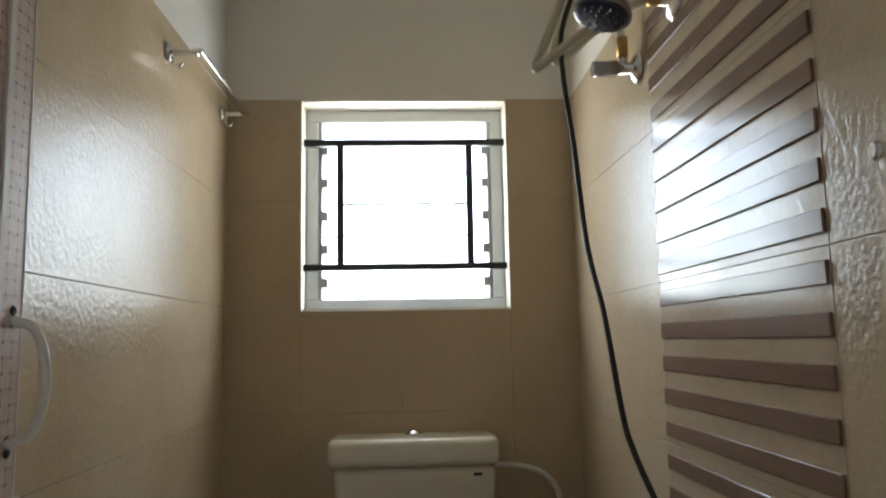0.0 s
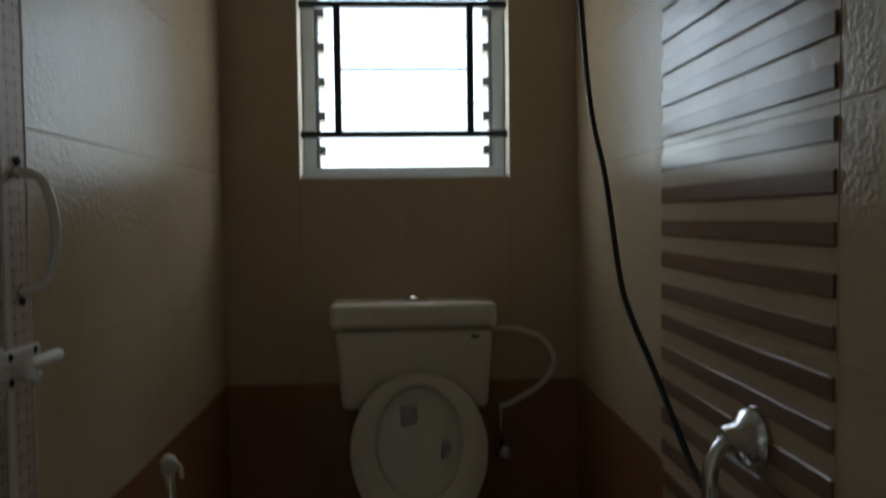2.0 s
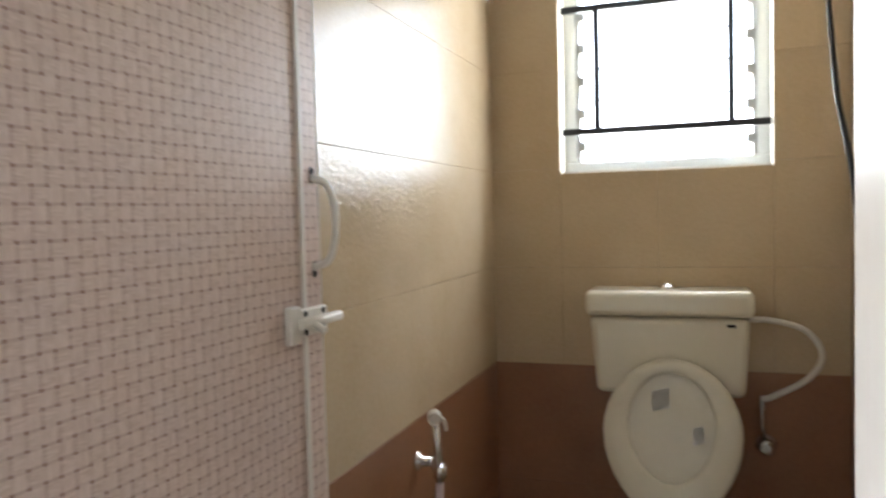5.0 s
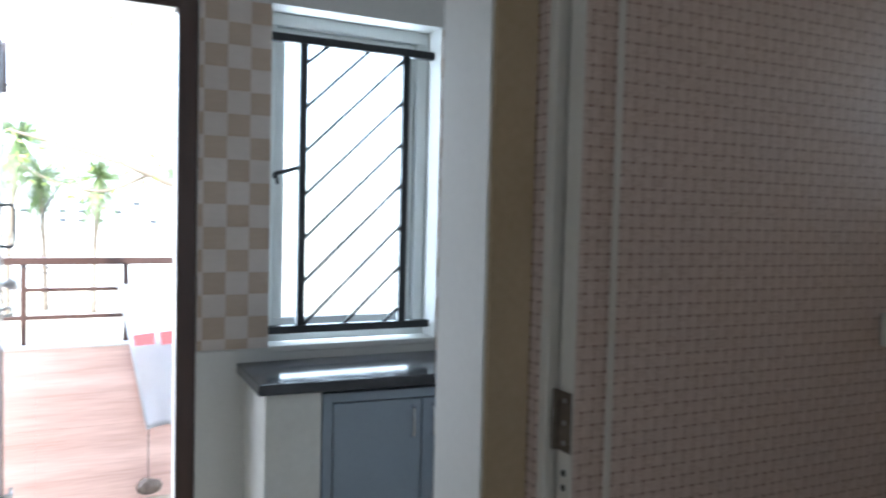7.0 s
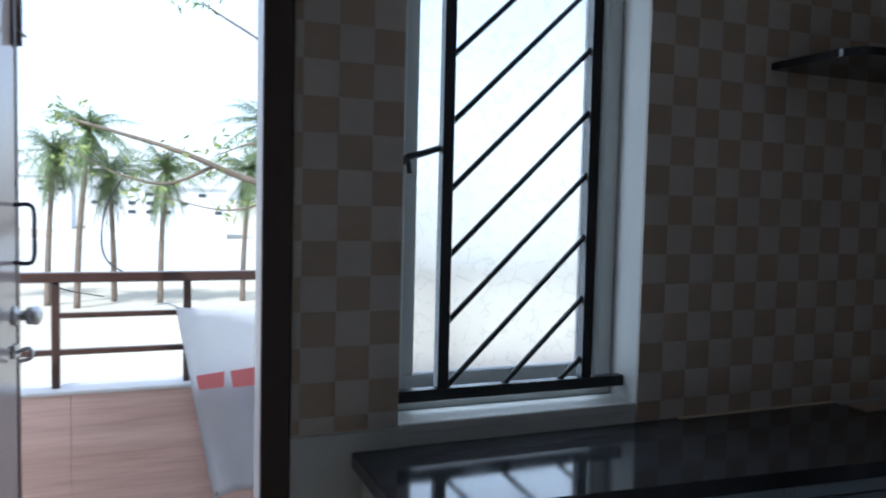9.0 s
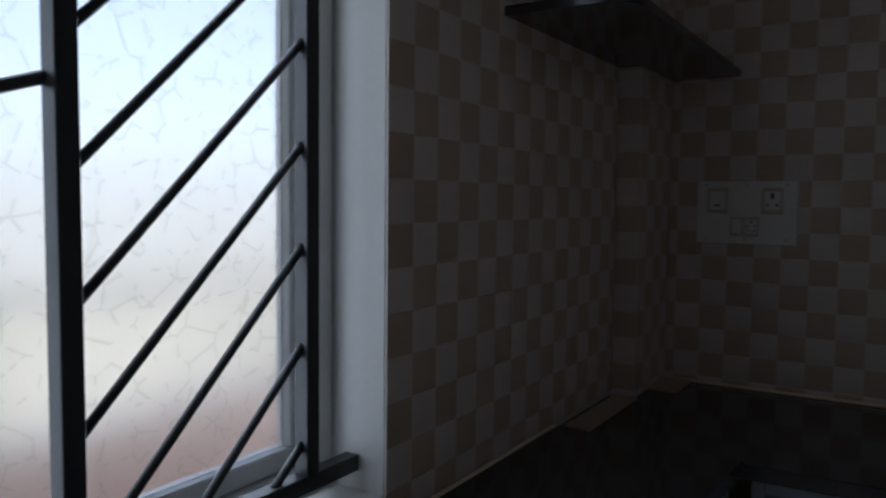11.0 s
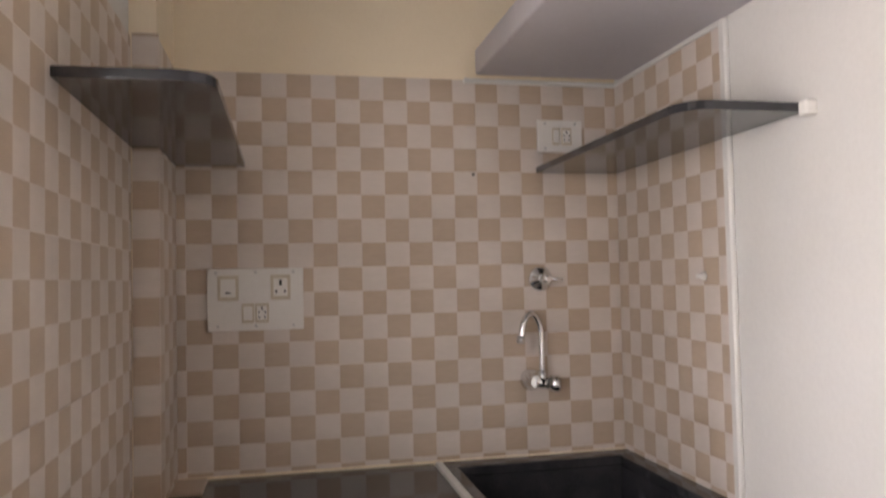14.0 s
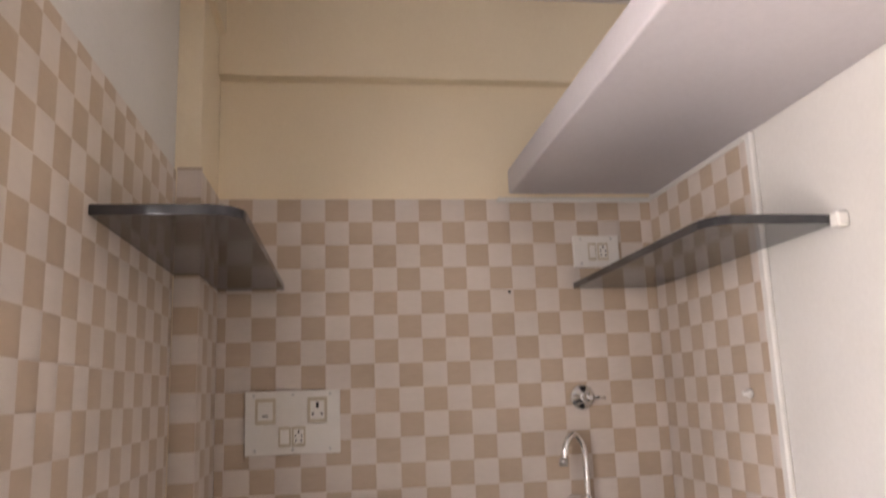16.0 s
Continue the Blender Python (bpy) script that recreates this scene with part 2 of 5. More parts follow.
wall_bath_north = solid("wall_bath_north", boxes((BW, BX0, BN, BN + 0.2, 0, BH), (BX1, BE, BN, BN + 0.2, 0, BH), (BX0, BX1, BN, BN + 0.2, 0, BZ0), (BX0, BX1, BN, BN + 0.2, BZ1, BH)),
                        BATH_UP, "bathroom end wall with a square louvre window", "wall", S)
wall_bath_east = solid("wall_bath_east", boxes((BE, BE + 0.15, DY1, BN + 0.2, 0, BH)), BATH_UP, "bathroom side wall painted off-white above the tiles", "wall", S)
wall_east = solid("wall_east", boxes((LE, LE + 0.15, LS - 0.15, DY0, 0, H)), WHITE, "plain white painted living room wall", "wall", S)
wall_south = solid("wall_south", boxes((WO, LE, LS - 0.15, LS, 0, H)), WHITE, "plain white painted living room wall", "wall", S)


# ---- more materials ----
def weave_material():
    """Printed basket weave: pink strips with dark squares at the crossings, 18 mm apart."""
    m = material("pink_basket_weave_laminate", (0.6, 0.42, 0.36), 0.35)
    n, l = m.node_tree.nodes, m.node_tree.links
    b = n["Principled BSDF"]
    tc = n.new("ShaderNodeTexCoord")
    sp = n.new("ShaderNodeSeparateXYZ")
    l.new(tc.outputs["Object"], sp.inputs[0])

    def calc(op, a, c=None):
        k = n.new("ShaderNodeMath")
        k.operation = op
        for i, v in enumerate((a, c)):
            if v is None:
                continue
            if isinstance(v, (int, float)):
                k.inputs[i].default_value = v
            else:
                l.new(v, k.inputs[i])
        return k.outputs[0]

    u = calc("DIVIDE", calc("ADD", calc("ADD", sp.outputs["X"], sp.outputs["Y"]), 0.0051), 0.0192)
    v = calc("DIVIDE", calc("SUBTRACT", sp.outputs["Z"], 0.0044), 0.0178)
    fu, fv = calc("FRACT", u), calc("FRACT", v)
    gap_u = calc("LESS_THAN", fu, 0.20)
    gap_v = calc("LESS_THAN", fv, 0.20)
    hole = calc("MULTIPLY", gap_u, gap_v)
    odd = calc("MODULO", calc("ADD", calc("FLOOR", u), calc("FLOOR", v)), 2.0)
    # the strip that dives under its neighbour is a shade darker
    under_v = calc("MULTIPLY", gap_v, calc("ADD", calc("MULTIPLY", odd, 0.55), 0.3))
    under_u = calc("MULTIPLY", gap_u, calc("SUBTRACT", 0.85, calc("MULTIPLY", odd, 0.55)))
    line = calc("MAXIMUM", under_v, under_u)
    streaks = []
    for stretch in ((60, 60, 420), (420, 420, 60)):
        mp = n.new("ShaderNodeMapping")
        mp.inputs["Scale"].default_value = stretch
        l.new(tc.outputs["Object"], mp.inputs["Vector"])
        grain = n.new("ShaderNodeTexNoise")
        grain.inputs["Scale"].default_value = 1
        grain.inputs["Detail"].default_value = 3
        l.new(mp.outputs["Vector"], grain.inputs["Vector"])
        streaks.append(grain.outputs["Fac"])
    fibre = n.new("ShaderNodeMixRGB")
    l.new(odd, fibre.inputs["Fac"])
    l.new(streaks[0], fibre.inputs["Color1"])
    l.new(streaks[1], fibre.inputs["Color2"])
    base = n.new("ShaderNodeValToRGB")
    base.color_ramp.elements[0].color = (0.56, 0.42, 0.36, 1)
    base.color_ramp.elements[1].color = (0.76, 0.63, 0.57, 1)
    base.color_ramp.elements[0].position = 0.25
    base.color_ramp.elements[1].position = 0.68
    l.new(calc("ADD", fibre.outputs["Color"], calc("MULTIPLY", odd, 0.05)), base.inputs["Fac"])
    mix1 = n.new("ShaderNodeMixRGB")
    mix1.inputs["Color2"].default_value = (0.36, 0.22, 0.18, 1)
    l.new(calc("MULTIPLY", line, 0.45), mix1.inputs["Fac"])
    l.new(base.outputs["Color"], mix1.inputs["Color1"])
    mix2 = n.new("ShaderNodeMixRGB")
    mix2.inputs["Color2"].default_value = (0.25, 0.115, 0.085, 1)
    l.new(hole, mix2.inputs["Fac"])
    l.new(mix1.outputs["Color"], mix2.inputs["Color1"])
    l.new(mix2.outputs["Color"], b.inputs["Base Color"])
    bp = n.new("ShaderNodeBump")
    bp.inputs["Strength"].default_value = 0.15
    bp.inputs["Distance"].default_value = 0.001
    l.new(calc("SUBTRACT", 1.0, hole), bp.inputs["Height"])
    l.new(bp.outputs["Normal"], b.inputs["Normal"])
    return m


def glass_material(name, rough, pattern):
    m = material(name, (0.97, 0.985, 0.98) if pattern else (1, 1, 1), rough)
    n, l = m.node_tree.nodes, m.node_tree.links
    b = n["Principled BSDF"]
    b.inputs["Transmission Weight"].default_value = 1.0
    b.inputs["IOR"].default_value = 1.45
    if pattern:
        tc = n.new("ShaderNodeTexCoord")
        vo = n.new("ShaderNodeTexVoronoi")
        vo.feature = "DISTANCE_TO_EDGE"
        vo.inputs["Scale"].default_value = 24
        l.new(tc.outputs["Object"], vo.inputs["Vector"])
        seam = n.new("ShaderNodeMath")
        seam.operation = "LESS_THAN"
        seam.inputs[1].default_value = 0.035
        l.new(vo.outputs["Distance"], seam.inputs[0])
        spot = n.new("ShaderNodeTexNoise")
        spot.inputs["Scale"].default_value = 45
        l.new(tc.outputs["Object"], spot.inputs["Vector"])
        cut = n.new("ShaderNodeMath")
        cut.operation = "GREATER_THAN"
        cut.inputs[1].default_value = 0.5
        l.new(spot.outputs["Fac"], cut.inputs[0])
        tick = n.new("ShaderNodeMath")
        tick.operation = "MULTIPLY"
        l.new(seam.outputs[0], tick.inputs[0])
        l.new(cut.outputs[0], tick.inputs[1])
        bp = n.new("ShaderNodeBump")
        bp.inputs["Strength"].default_value = 0.9
        bp.inputs["Distance"].default_value = 0.012
        l.new(tick.outputs[0], bp.inputs["Height"])
        tone = n.new("ShaderNodeMixRGB")
        tone.inputs["Color1"].default_value = (0.97, 0.985, 0.98, 1)
        tone.inputs["Color2"].default_value = (0.80, 0.82, 0.80, 1)
        l.new(tick.outputs[0], tone.inputs["Fac"])
        l.new(tone.outputs["Color"], b.inputs["Base Color"])
        l.new(bp.outputs["Normal"], b.inputs["Normal"])
    return m


WEAVE = weave_material()
FROST = glass_material("pressed_frosted_glass", 0.28, True)
LOUVRE = glass_material("louvre_glass", 0.0, False)
BRASS = material("brass", (0.55, 0.36, 0.13), 0.3, 1.0)
STEEL = surface("dull_steel", (0.45, 0.45, 0.44), (0.6, 0.6, 0.58), 8, 90, (0.3, 0.45), 0.05, metal=1.0)
RUST = surface("tarnished_hinge", (0.10, 0.075, 0.06), (0.24, 0.2, 0.17), 30, 160, (0.4, 0.6), 0.2, metal=0.6)
HOSE = material("clear_braided_hose", (0.66, 0.60, 0.46), 0.3)
HOSE.node_tree.nodes["Principled BSDF"].inputs["Transmission Weight"].default_value = 0.35
LILAC = surface("pale_lilac_hose", (0.60, 0.52, 0.58), (0.70, 0.62, 0.68), 6, 80, (0.3, 0.4), 0.05)
PINKSTONE = surface("pink_streaked_parapet_tile", (0.50, 0.29, 0.225), (0.82, 0.60, 0.515), 4, 26, (0.45, 0.6), 0.3, stretch=(1, 0.22, 4.0))
DOORGLOSS = surface("glossy_grey_brown_door_paint", (0.30, 0.26, 0.24), (0.38, 0.33, 0.31), 4, 60, (0.07, 0.14), 0.03)
PLASTIC_BLUE = material("dark_blue_shower_face", (0.02, 0.025, 0.06), 0.3)
SHOWER_GREY = surface("grey_chromed_plastic", (0.40, 0.38, 0.38), (0.5, 0.48, 0.48), 8, 70, (0.2, 0.3), 0.02, metal=0.7)
RED = material("red_lamp", (0.5, 0.03, 0.02), 0.3)
GREEN = material("green_lamp", (0.03, 0.4, 0.08), 0.3)
TAPE = material("blue_tape", (0.02, 0.25, 0.5), 0.4)
CREAMPLASTIC = surface("ivory_switch", (0.50, 0.44, 0.33), (0.58, 0.51, 0.40), 8, 60, (0.3, 0.4), 0.02)
CLOTH = surface("thin_white_sheet", (0.80, 0.82, 0.86), (0.88, 0.90, 0.93), 5, 90, (0.6, 0.75), 0.1)
CLOTH.node_tree.nodes["Principled BSDF"].inputs["Transmission Weight"].default_value = 0.6
PINKCLOTH = material("pink_print", (0.75, 0.22, 0.22), 0.7)
PLASTER = surface("rough_white_plaster", (0.66, 0.65, 0.61), (0.78, 0.77, 0.73), 8, 50, (0.8, 0.9), 0.5)


# ---- tiles ----
def check_tile_region(parent, place, u0, u1, v0, v1, ub, vb, dark0, block=(6, 4)):
    """Checked wall tiles. place(u, v, d) gives the point d metres off the wall. Checks of 75 mm; ub, vb: a grid line; dark0: parity of the tan ones."""
    c = 0.075
    lines_u = [u0] + [ub + c * i for i in range(-60, 61) if u0 + 0.006 < ub + c * i < u1 - 0.006] + [u1]
    lines_v = [v0] + [vb + c * i for i in range(-60, 61) if v0 + 0.006 < vb + c * i < v1 - 0.006] + [v1]
    tiles = {}
    for a, b in zip(lines_u, lines_u[1:]):
        i = math.floor(((a + b) / 2 - ub) / c)
        for p, q in zip(lines_v, lines_v[1:]):
            j = math.floor(((p + q) / 2 - vb) / c)
            tiles.setdefault((i // block[0], j // block[1]), []).append((a, b, p, q, (i + j + dark0) % 2))
    for rows in tiles.values():
        verts, faces, slots = [], [], []
        ua, uz = min(r[0] for r in rows), max(r[1] for r in rows)
        va, vz = min(r[2] for r in rows), max(r[3] for r in rows)

        def quad(pts, s):
            k = len(verts)
            verts.extend(pts)
            faces.append((k, k + 1, k + 2, k + 3))
            slots.append(s)

        g = 0.0003
        ua, uz, va, vz = ua + g, uz - g, va + g, vz - g
        base = [(ua, va), (uz, va), (uz, vz), (ua, vz)]
        quad([place(*p, 0.005) for p in base], 2)
        for k in range(4):
            p, q = base[k], base[(k + 1) % 4]
            quad([place(*p, 0.0005), place(*q, 0.0005), place(*q, 0.005), place(*p, 0.005)], 2)
        for a, b, p, q, s in rows:
            a, b, p, q = max(a, ua), min(b, uz), max(p, va), min(q, vz)
            e, f = 0.0006, min(0.011, (b - a) * 0.3, (q - p) * 0.3)
            lo = [(a + e, p + e), (b - e, p + e), (b - e, q - e), (a + e, q - e)]
            hi = [(a + f, p + f), (b - f, p + f), (b - f, q - f), (a + f, q - f)]
            d = 0.0066 if s else 0.0074
            n = len(verts)
            verts.extend([place(*w, 0.005) for w in lo] + [place(*w, d) for w in hi])
            faces.append((n + 4, n + 5, n + 6, n + 7))
            faces.extend((n + k, n + (k + 1) % 4, n + 4 + (k + 1) % 4, n + 4 + k) for k in range(4))
            slots.extend([s] * 5)
        me = bpy.data.meshes.new("tile")
        me.from_pydata([tuple(v) for v in verts], [], faces)
        for m in (CHK_L, CHK_D, CHK_L):
            me.materials.append(m)
        me.polygons.foreach_set("material_index", slots)
        me.polygons.foreach_set("use_smooth", [True] * len(slots))
        bm = bmesh.new()
        bm.from_mesh(me)
        bmesh.ops.recalc_face_normals(bm, faces=bm.faces)
        bm.to_mesh(me)
        bm.free()
        new("tile", me).parent = parent


def plain_tiles(parent, place, us, vs, mat, thick=0.008, gap=0.0004, name="tile"):
    """Plain wall or floor tiles between the given joint lines."""
    for a, b in zip(us, us[1:]):
        for p, q in zip(vs, vs[1:]):
            lo = [(a + gap, p + gap), (b - gap, p + gap), (b - gap, q - gap), (a + gap, q - gap)]
            e = gap + 0.0007
            hi = [(a + e, p + e), (b - e, p + e), (b - e, q - e), (a + e, q - e)]
            verts = [place(*w, 0.0005) for w in lo] + [place(*w, thick - 0.001) for w in lo] + [place(*w, thick) for w in hi]
            faces = [(8, 9, 10, 11)]
            for k in range(4):
                n = (k + 1) % 4
                faces += [(k, n, n + 4, k + 4), (k + 4, n + 4, n + 8, k + 8)]
            me = bpy.data.meshes.new(name)
            me.from_pydata(verts, [], faces)
            me.materials.append(mat)
            bm = bmesh.new()
            bm.from_mesh(me)
            bmesh.ops.recalc_face_normals(bm, faces=bm.faces)
            bm.to_mesh(me)
            bm.free()
            new(name, me).parent = parent


def joints(a, b, first, step):
    out = [a]
    x = first
    while x < b - 0.02:
        if x > a + 0.02:
            out.append(x)
        x += step
    return out + [b]


# ---- kitchen structure ----
pillar = solid("pillar", boxes((KW, -1.552, 1.86, KN, 0, H - 0.16)), CREAM, "cream painted corner pillar with checked tiles below", "pillar", S)
beam_1 = solid("beam", boxes((KW + 0.001, KE, KN - 0.05, KN, 2.465, H)), CREAM, "shallow cream painted ceiling beam above the end wall", "beam", S)
beam_2 = solid("beam", boxes((KW, KW + 0.09, WY1 + 0.3, KN - 0.052, 2.6, H)), CREAM, "cream painted ceiling beam along the window wall", "beam", S)
TOP = 2.066
bm = bmesh.new()
box(bm, -0.63, KE, DY0 + 0.002, KN - 0.052, TOP + 0.004, TOP + 0.085, 0.006, 2)
loft = solid("loft_slab", bm, LOFTP, "lilac-grey painted concrete storage loft over the kitchen", "loft slab", S)
bm = bmesh.new()
box(bm, -0.146, KE, 1.493, 1.521, 0.3, TOP + 0.002, 0.004, 1)
trim_1 = solid("trim", bm, WHITE, "white plaster edge strip where the tiles end", "trim", S)
bm = bmesh.new()
box(bm, -0.66, KE - 0.001, KN - 0.02, KN, TOP - 0.012, TOP + 0.003, 0.003, 1)
box(bm, KE - 0.014, KE, 1.524, KN - 0.022, TOP - 0.012, TOP + 0.003, 0.003, 1)
trim_2 = solid("trim", bm, WHITE, "white sealant line under the loft slab", "trim", S)

# ---- balcony door frame, leaf and balcony ----
door_frame = thing("door_frame", "dark brown painted wooden balcony door frame", "door frame", kind=S)
for nm, r in (("jamb", (KW - 0.075, KW + 0.012, DB0, DB0 + 0.065, 0, DBT)), ("jamb", (KW - 0.075, KW + 0.012, DB1 - 0.062, DB1, 0, DBT)), ("head", (KW - 0.075, KW + 0.012, DB0 + 0.065, DB1 - 0.062, DBT - 0.06, DBT))):
    bm = bmesh.new()
    box(bm, *r, 0.005, 2)
    part(nm, bm, DKBROWN, door_frame)
bm = bmesh.new()
box(bm, KW - 0.10, KW - 0.06, DB0 + 0.066, DB0 + 0.082, 0, DBT - 0.06, 0.003, 1)
part("stop_bead", bm, DKBROWN, door_frame)
bm = bmesh.new()
box(bm, WO, KW + 0.01, DB0 + 0.065, DB1 - 0.062, 0.0, 0.05, 0.004, 1)
part("threshold", bm, WHITE, door_frame, "white stone door threshold")

bdoor = thing("balcony_door", "glossy grey-brown balcony door standing open outward", "door", at=(WO - 0.01, -0.825, 0))
bdoor.rotation_euler = (0, 0, radians(-7.7))


def lp(bm, name, mat, label="", parent=None):
    return part(name, bm, mat, parent or bdoor, label)


leaf_b = lp(boxes((-0.66, 0, 0.001, 0.035, 0.055, 2.0)), "leaf", DOORGLOSS)
bm = bmesh.new()
box(bm, -0.66, -0.635, 0.035, 0.037, 0.055, 2.0)
lp(bm, "edge_strip", DKBROWN)
bm = bmesh.new()
box(bm, 0.0003, 0.003, 0, 0.036, 0.055, 2.0)
lp(bm, "edge_strip", DKBROWN)
bm = bmesh.new()
tube(bm, [(-0.62, 0.035, 1.21), (-0.62, 0.08, 1.215), (-0.62, 0.085, 1.29), (-0.62, 0.08, 1.365), (-0.62, 0.035, 1.37)], 0.006, 8)
lp(bm, "pull_handle", IRON, "black iron pull handle")
bm = bmesh.new()
box(bm, -0.64, -0.60, 0.036, 0.042, 1.80, 2.0)
cyl(bm, (-0.62, 0.052, 1.80), (-0.62, 0.052, 1.99), 0.008)
cyl(bm, (-0.66, 0.056, 1.835), (-0.59, 0.056, 1.835), 0.005)
lp(bm, "tower_bolt", DKBROWN, "brown painted tower bolt")
bm = bmesh.new()
lathe(bm, (-0.61, 0.035, 1.065), (0, 1, 0), [(0, 0.025), (0.006, 0.027), (0.01, 0.014), (0.03, 0.014), (0.034, 0.024), (0.06, 0.026), (0.068, 0.015)])
lp(bm, "lock_knob", STEEL, "round steel lock knob")
bm = bmesh.new()
box(bm, -0.64, -0.585, 0.036, 0.043, 0.95, 0.985)
tube(bm, [(-0.60, 0.043, 0.965), (-0.60, 0.075, 0.975), (-0.60, 0.08, 0.95), (-0.60, 0.05, 0.94)], 0.006, 8)
lp(bm, "hasp", STEEL, "steel hasp and ring")
bm = bmesh.new()
cyl(bm, (-0.62, 0.036, 0.22), (-0.62, 0.075, 0.235), 0.009)
cyl(bm, (-0.62, 0.066, 0.20), (-0.62, 0.07, 0.26), 0.007)
lp(bm, "door_stop", STEEL, "small steel door stopper")
for z in (0.35, 1.0, 1.7):
    bm = bmesh.new()
    cyl(bm, (0.006, -0.002, z), (0.006, -0.002, z + 0.1), 0.009)
    lp(bm, "hinge", DKBROWN)

BX = -2.85
balcony_floor = solid("balcony_floor", boxes((BX - 0.12, WO, -2.4, 2.4, -0.2, -0.012)), FLOOR_T, "dusty tiled balcony floor", "floor", S)
parapet = thing("parapet", "low balcony parapet faced with pink streaked tiles", "parapet", kind=S)
part("core", boxes((BX - 0.11, BX - 0.008, -2.4, 2.4, -0.01, 0.728)), PLASTER, parapet)
bm = bmesh.new()
box(bm, BX - 0.12, BX + 0.004, -2.4, 2.4, 0.728, 0.742, 0.003, 1)
part("coping", bm, WHITE, parapet, "white stone coping")
plain_tiles(parapet, lambda u, v, d: (BX - 0.008 + d, u, v), joints(-2.4, 2.4, -1.8, 0.6), [-0.01, 0.36, 0.728], PINKSTONE)
rail = thing("balcony_railing", "dark painted square-bar railing on the parapet", "railing")
for nm, r in (("top_rail", (BX - 0.075, BX - 0.035, -2.4, 2.4, 1.105, 1.138)), ("middle_rail", (BX - 0.065, BX - 0.045, -0.64, -0.24, 0.982, 1.0)), ("bottom_rail", (BX - 0.065, BX - 0.045, -2.4, -0.24, 0.855, 0.875))):
    bm = bmesh.new()
    box(bm, *r, 0.002, 1)
    part(nm, bm, DKBROWN, rail)
for y in (-1.85, -0.65, -0.227, 0.75, 1.75):
    bm = bmesh.new()
    box(bm, BX - 0.068, BX - 0.042, y - 0.013, y + 0.013, 0.742, 1.105, 0.002, 1)
    part("post", bm, DKBROWN, rail)


def sheet_on_rail():
    ob = thing("hanging_sheet", "thin white printed sheet tied over the balcony railing", "sheet")
    bm = bmesh.new()
    nu, nv = 18, 22
    grid = []
    for j in range(nv + 1):
        v = j / nv
        row = []
        for i in range(nu + 1):
            u = i / nu
            y = -0.27 + u * 0.62 + 0.13 * v * (1 - u)
            z = 1.02 - v * (0.69 - 0.06 * u) + 0.03 * u - 0.02 * math.sin(3.1 * u)
            x = BX + 0.03 + 0.016 * math.sin(9 * u + 2.5 * v) + 0.012 * math.sin(17 * u - 5 * v + 1) * v + 0.01 * math.sin(6 * v)
            row.append(bm.verts.new((x, y, z)))
        grid.append(row)
    for a, b in zip(grid, grid[1:]):
        for i in range(nu):
            bm.faces.new((a[i], a[i + 1], b[i + 1], b[i])).smooth = True
    o = part("cloth", bm, CLOTH, ob)
    md = o.modifiers.new("thick", "SOLIDIFY")
    md.thickness = 0.0012
    for k in (0, 1):
        bm = bmesh.new()
        y = -0.205 + 0.115 * k
        vs = [bm.verts.new(p) for p in ((BX + 0.078, y, 0.785 + 0.01 * k), (BX + 0.078, y + 0.095, 0.795 + 0.01 * k), (BX + 0.078, y + 0.095, 0.74), (BX + 0.078, y + 0.01, 0.735))]
        ws = [bm.verts.new(v.co + Vector((0.0015, 0, 0))) for v in vs]
        bm.faces.new(ws)
        for i in range(4):
            bm.faces.new((vs[i], vs[(i + 1) % 4], ws[(i + 1) % 4], ws[i]))
        part("print_patch", bm, PINKCLOTH, ob, "pink printed patch")
    bm = bmesh.new()
    tube(bm, [(BX + 0.04, -0.13, 0.35), (BX + 0.03, -0.131, 0.22), (BX + 0.03, -0.128, 0.09)], 0.002, 6)
    part("string", bm, DARK, ob)
    bm = bmesh.new()
    bmesh.ops.create_icosphere(bm, subdivisions=2, radius=0.05)
    for v in bm.verts:
        v.co = Vector((v.co.x * 0.7, v.co.y * 1.1, v.co.z * 0.8)) * (1 + 0.25 * noise.noise(v.co * 30)) + Vector((BX + 0.045, -0.13, 0.06))
    part("weight", bm, RUST, ob, "dark stone tied as a weight")
    bm = bmesh.new()
    tube(bm, [(BX + 0.03, -0.245, 1.01), (BX + 0.0, -0.30, 1.03), (BX - 0.03, -0.36, 1.02)], 0.003, 6)
    part("knot", bm, CLOTH, ob)
    bm = bmesh.new()
    tube(bm, [(BX - 0.03, -0.66, 1.1), (BX + 0.0, -0.6, 1.08), (BX, -0.5, 1.06)], 0.002, 6)
    part("loose_string", bm, DARK, ob)


sheet_on_rail()


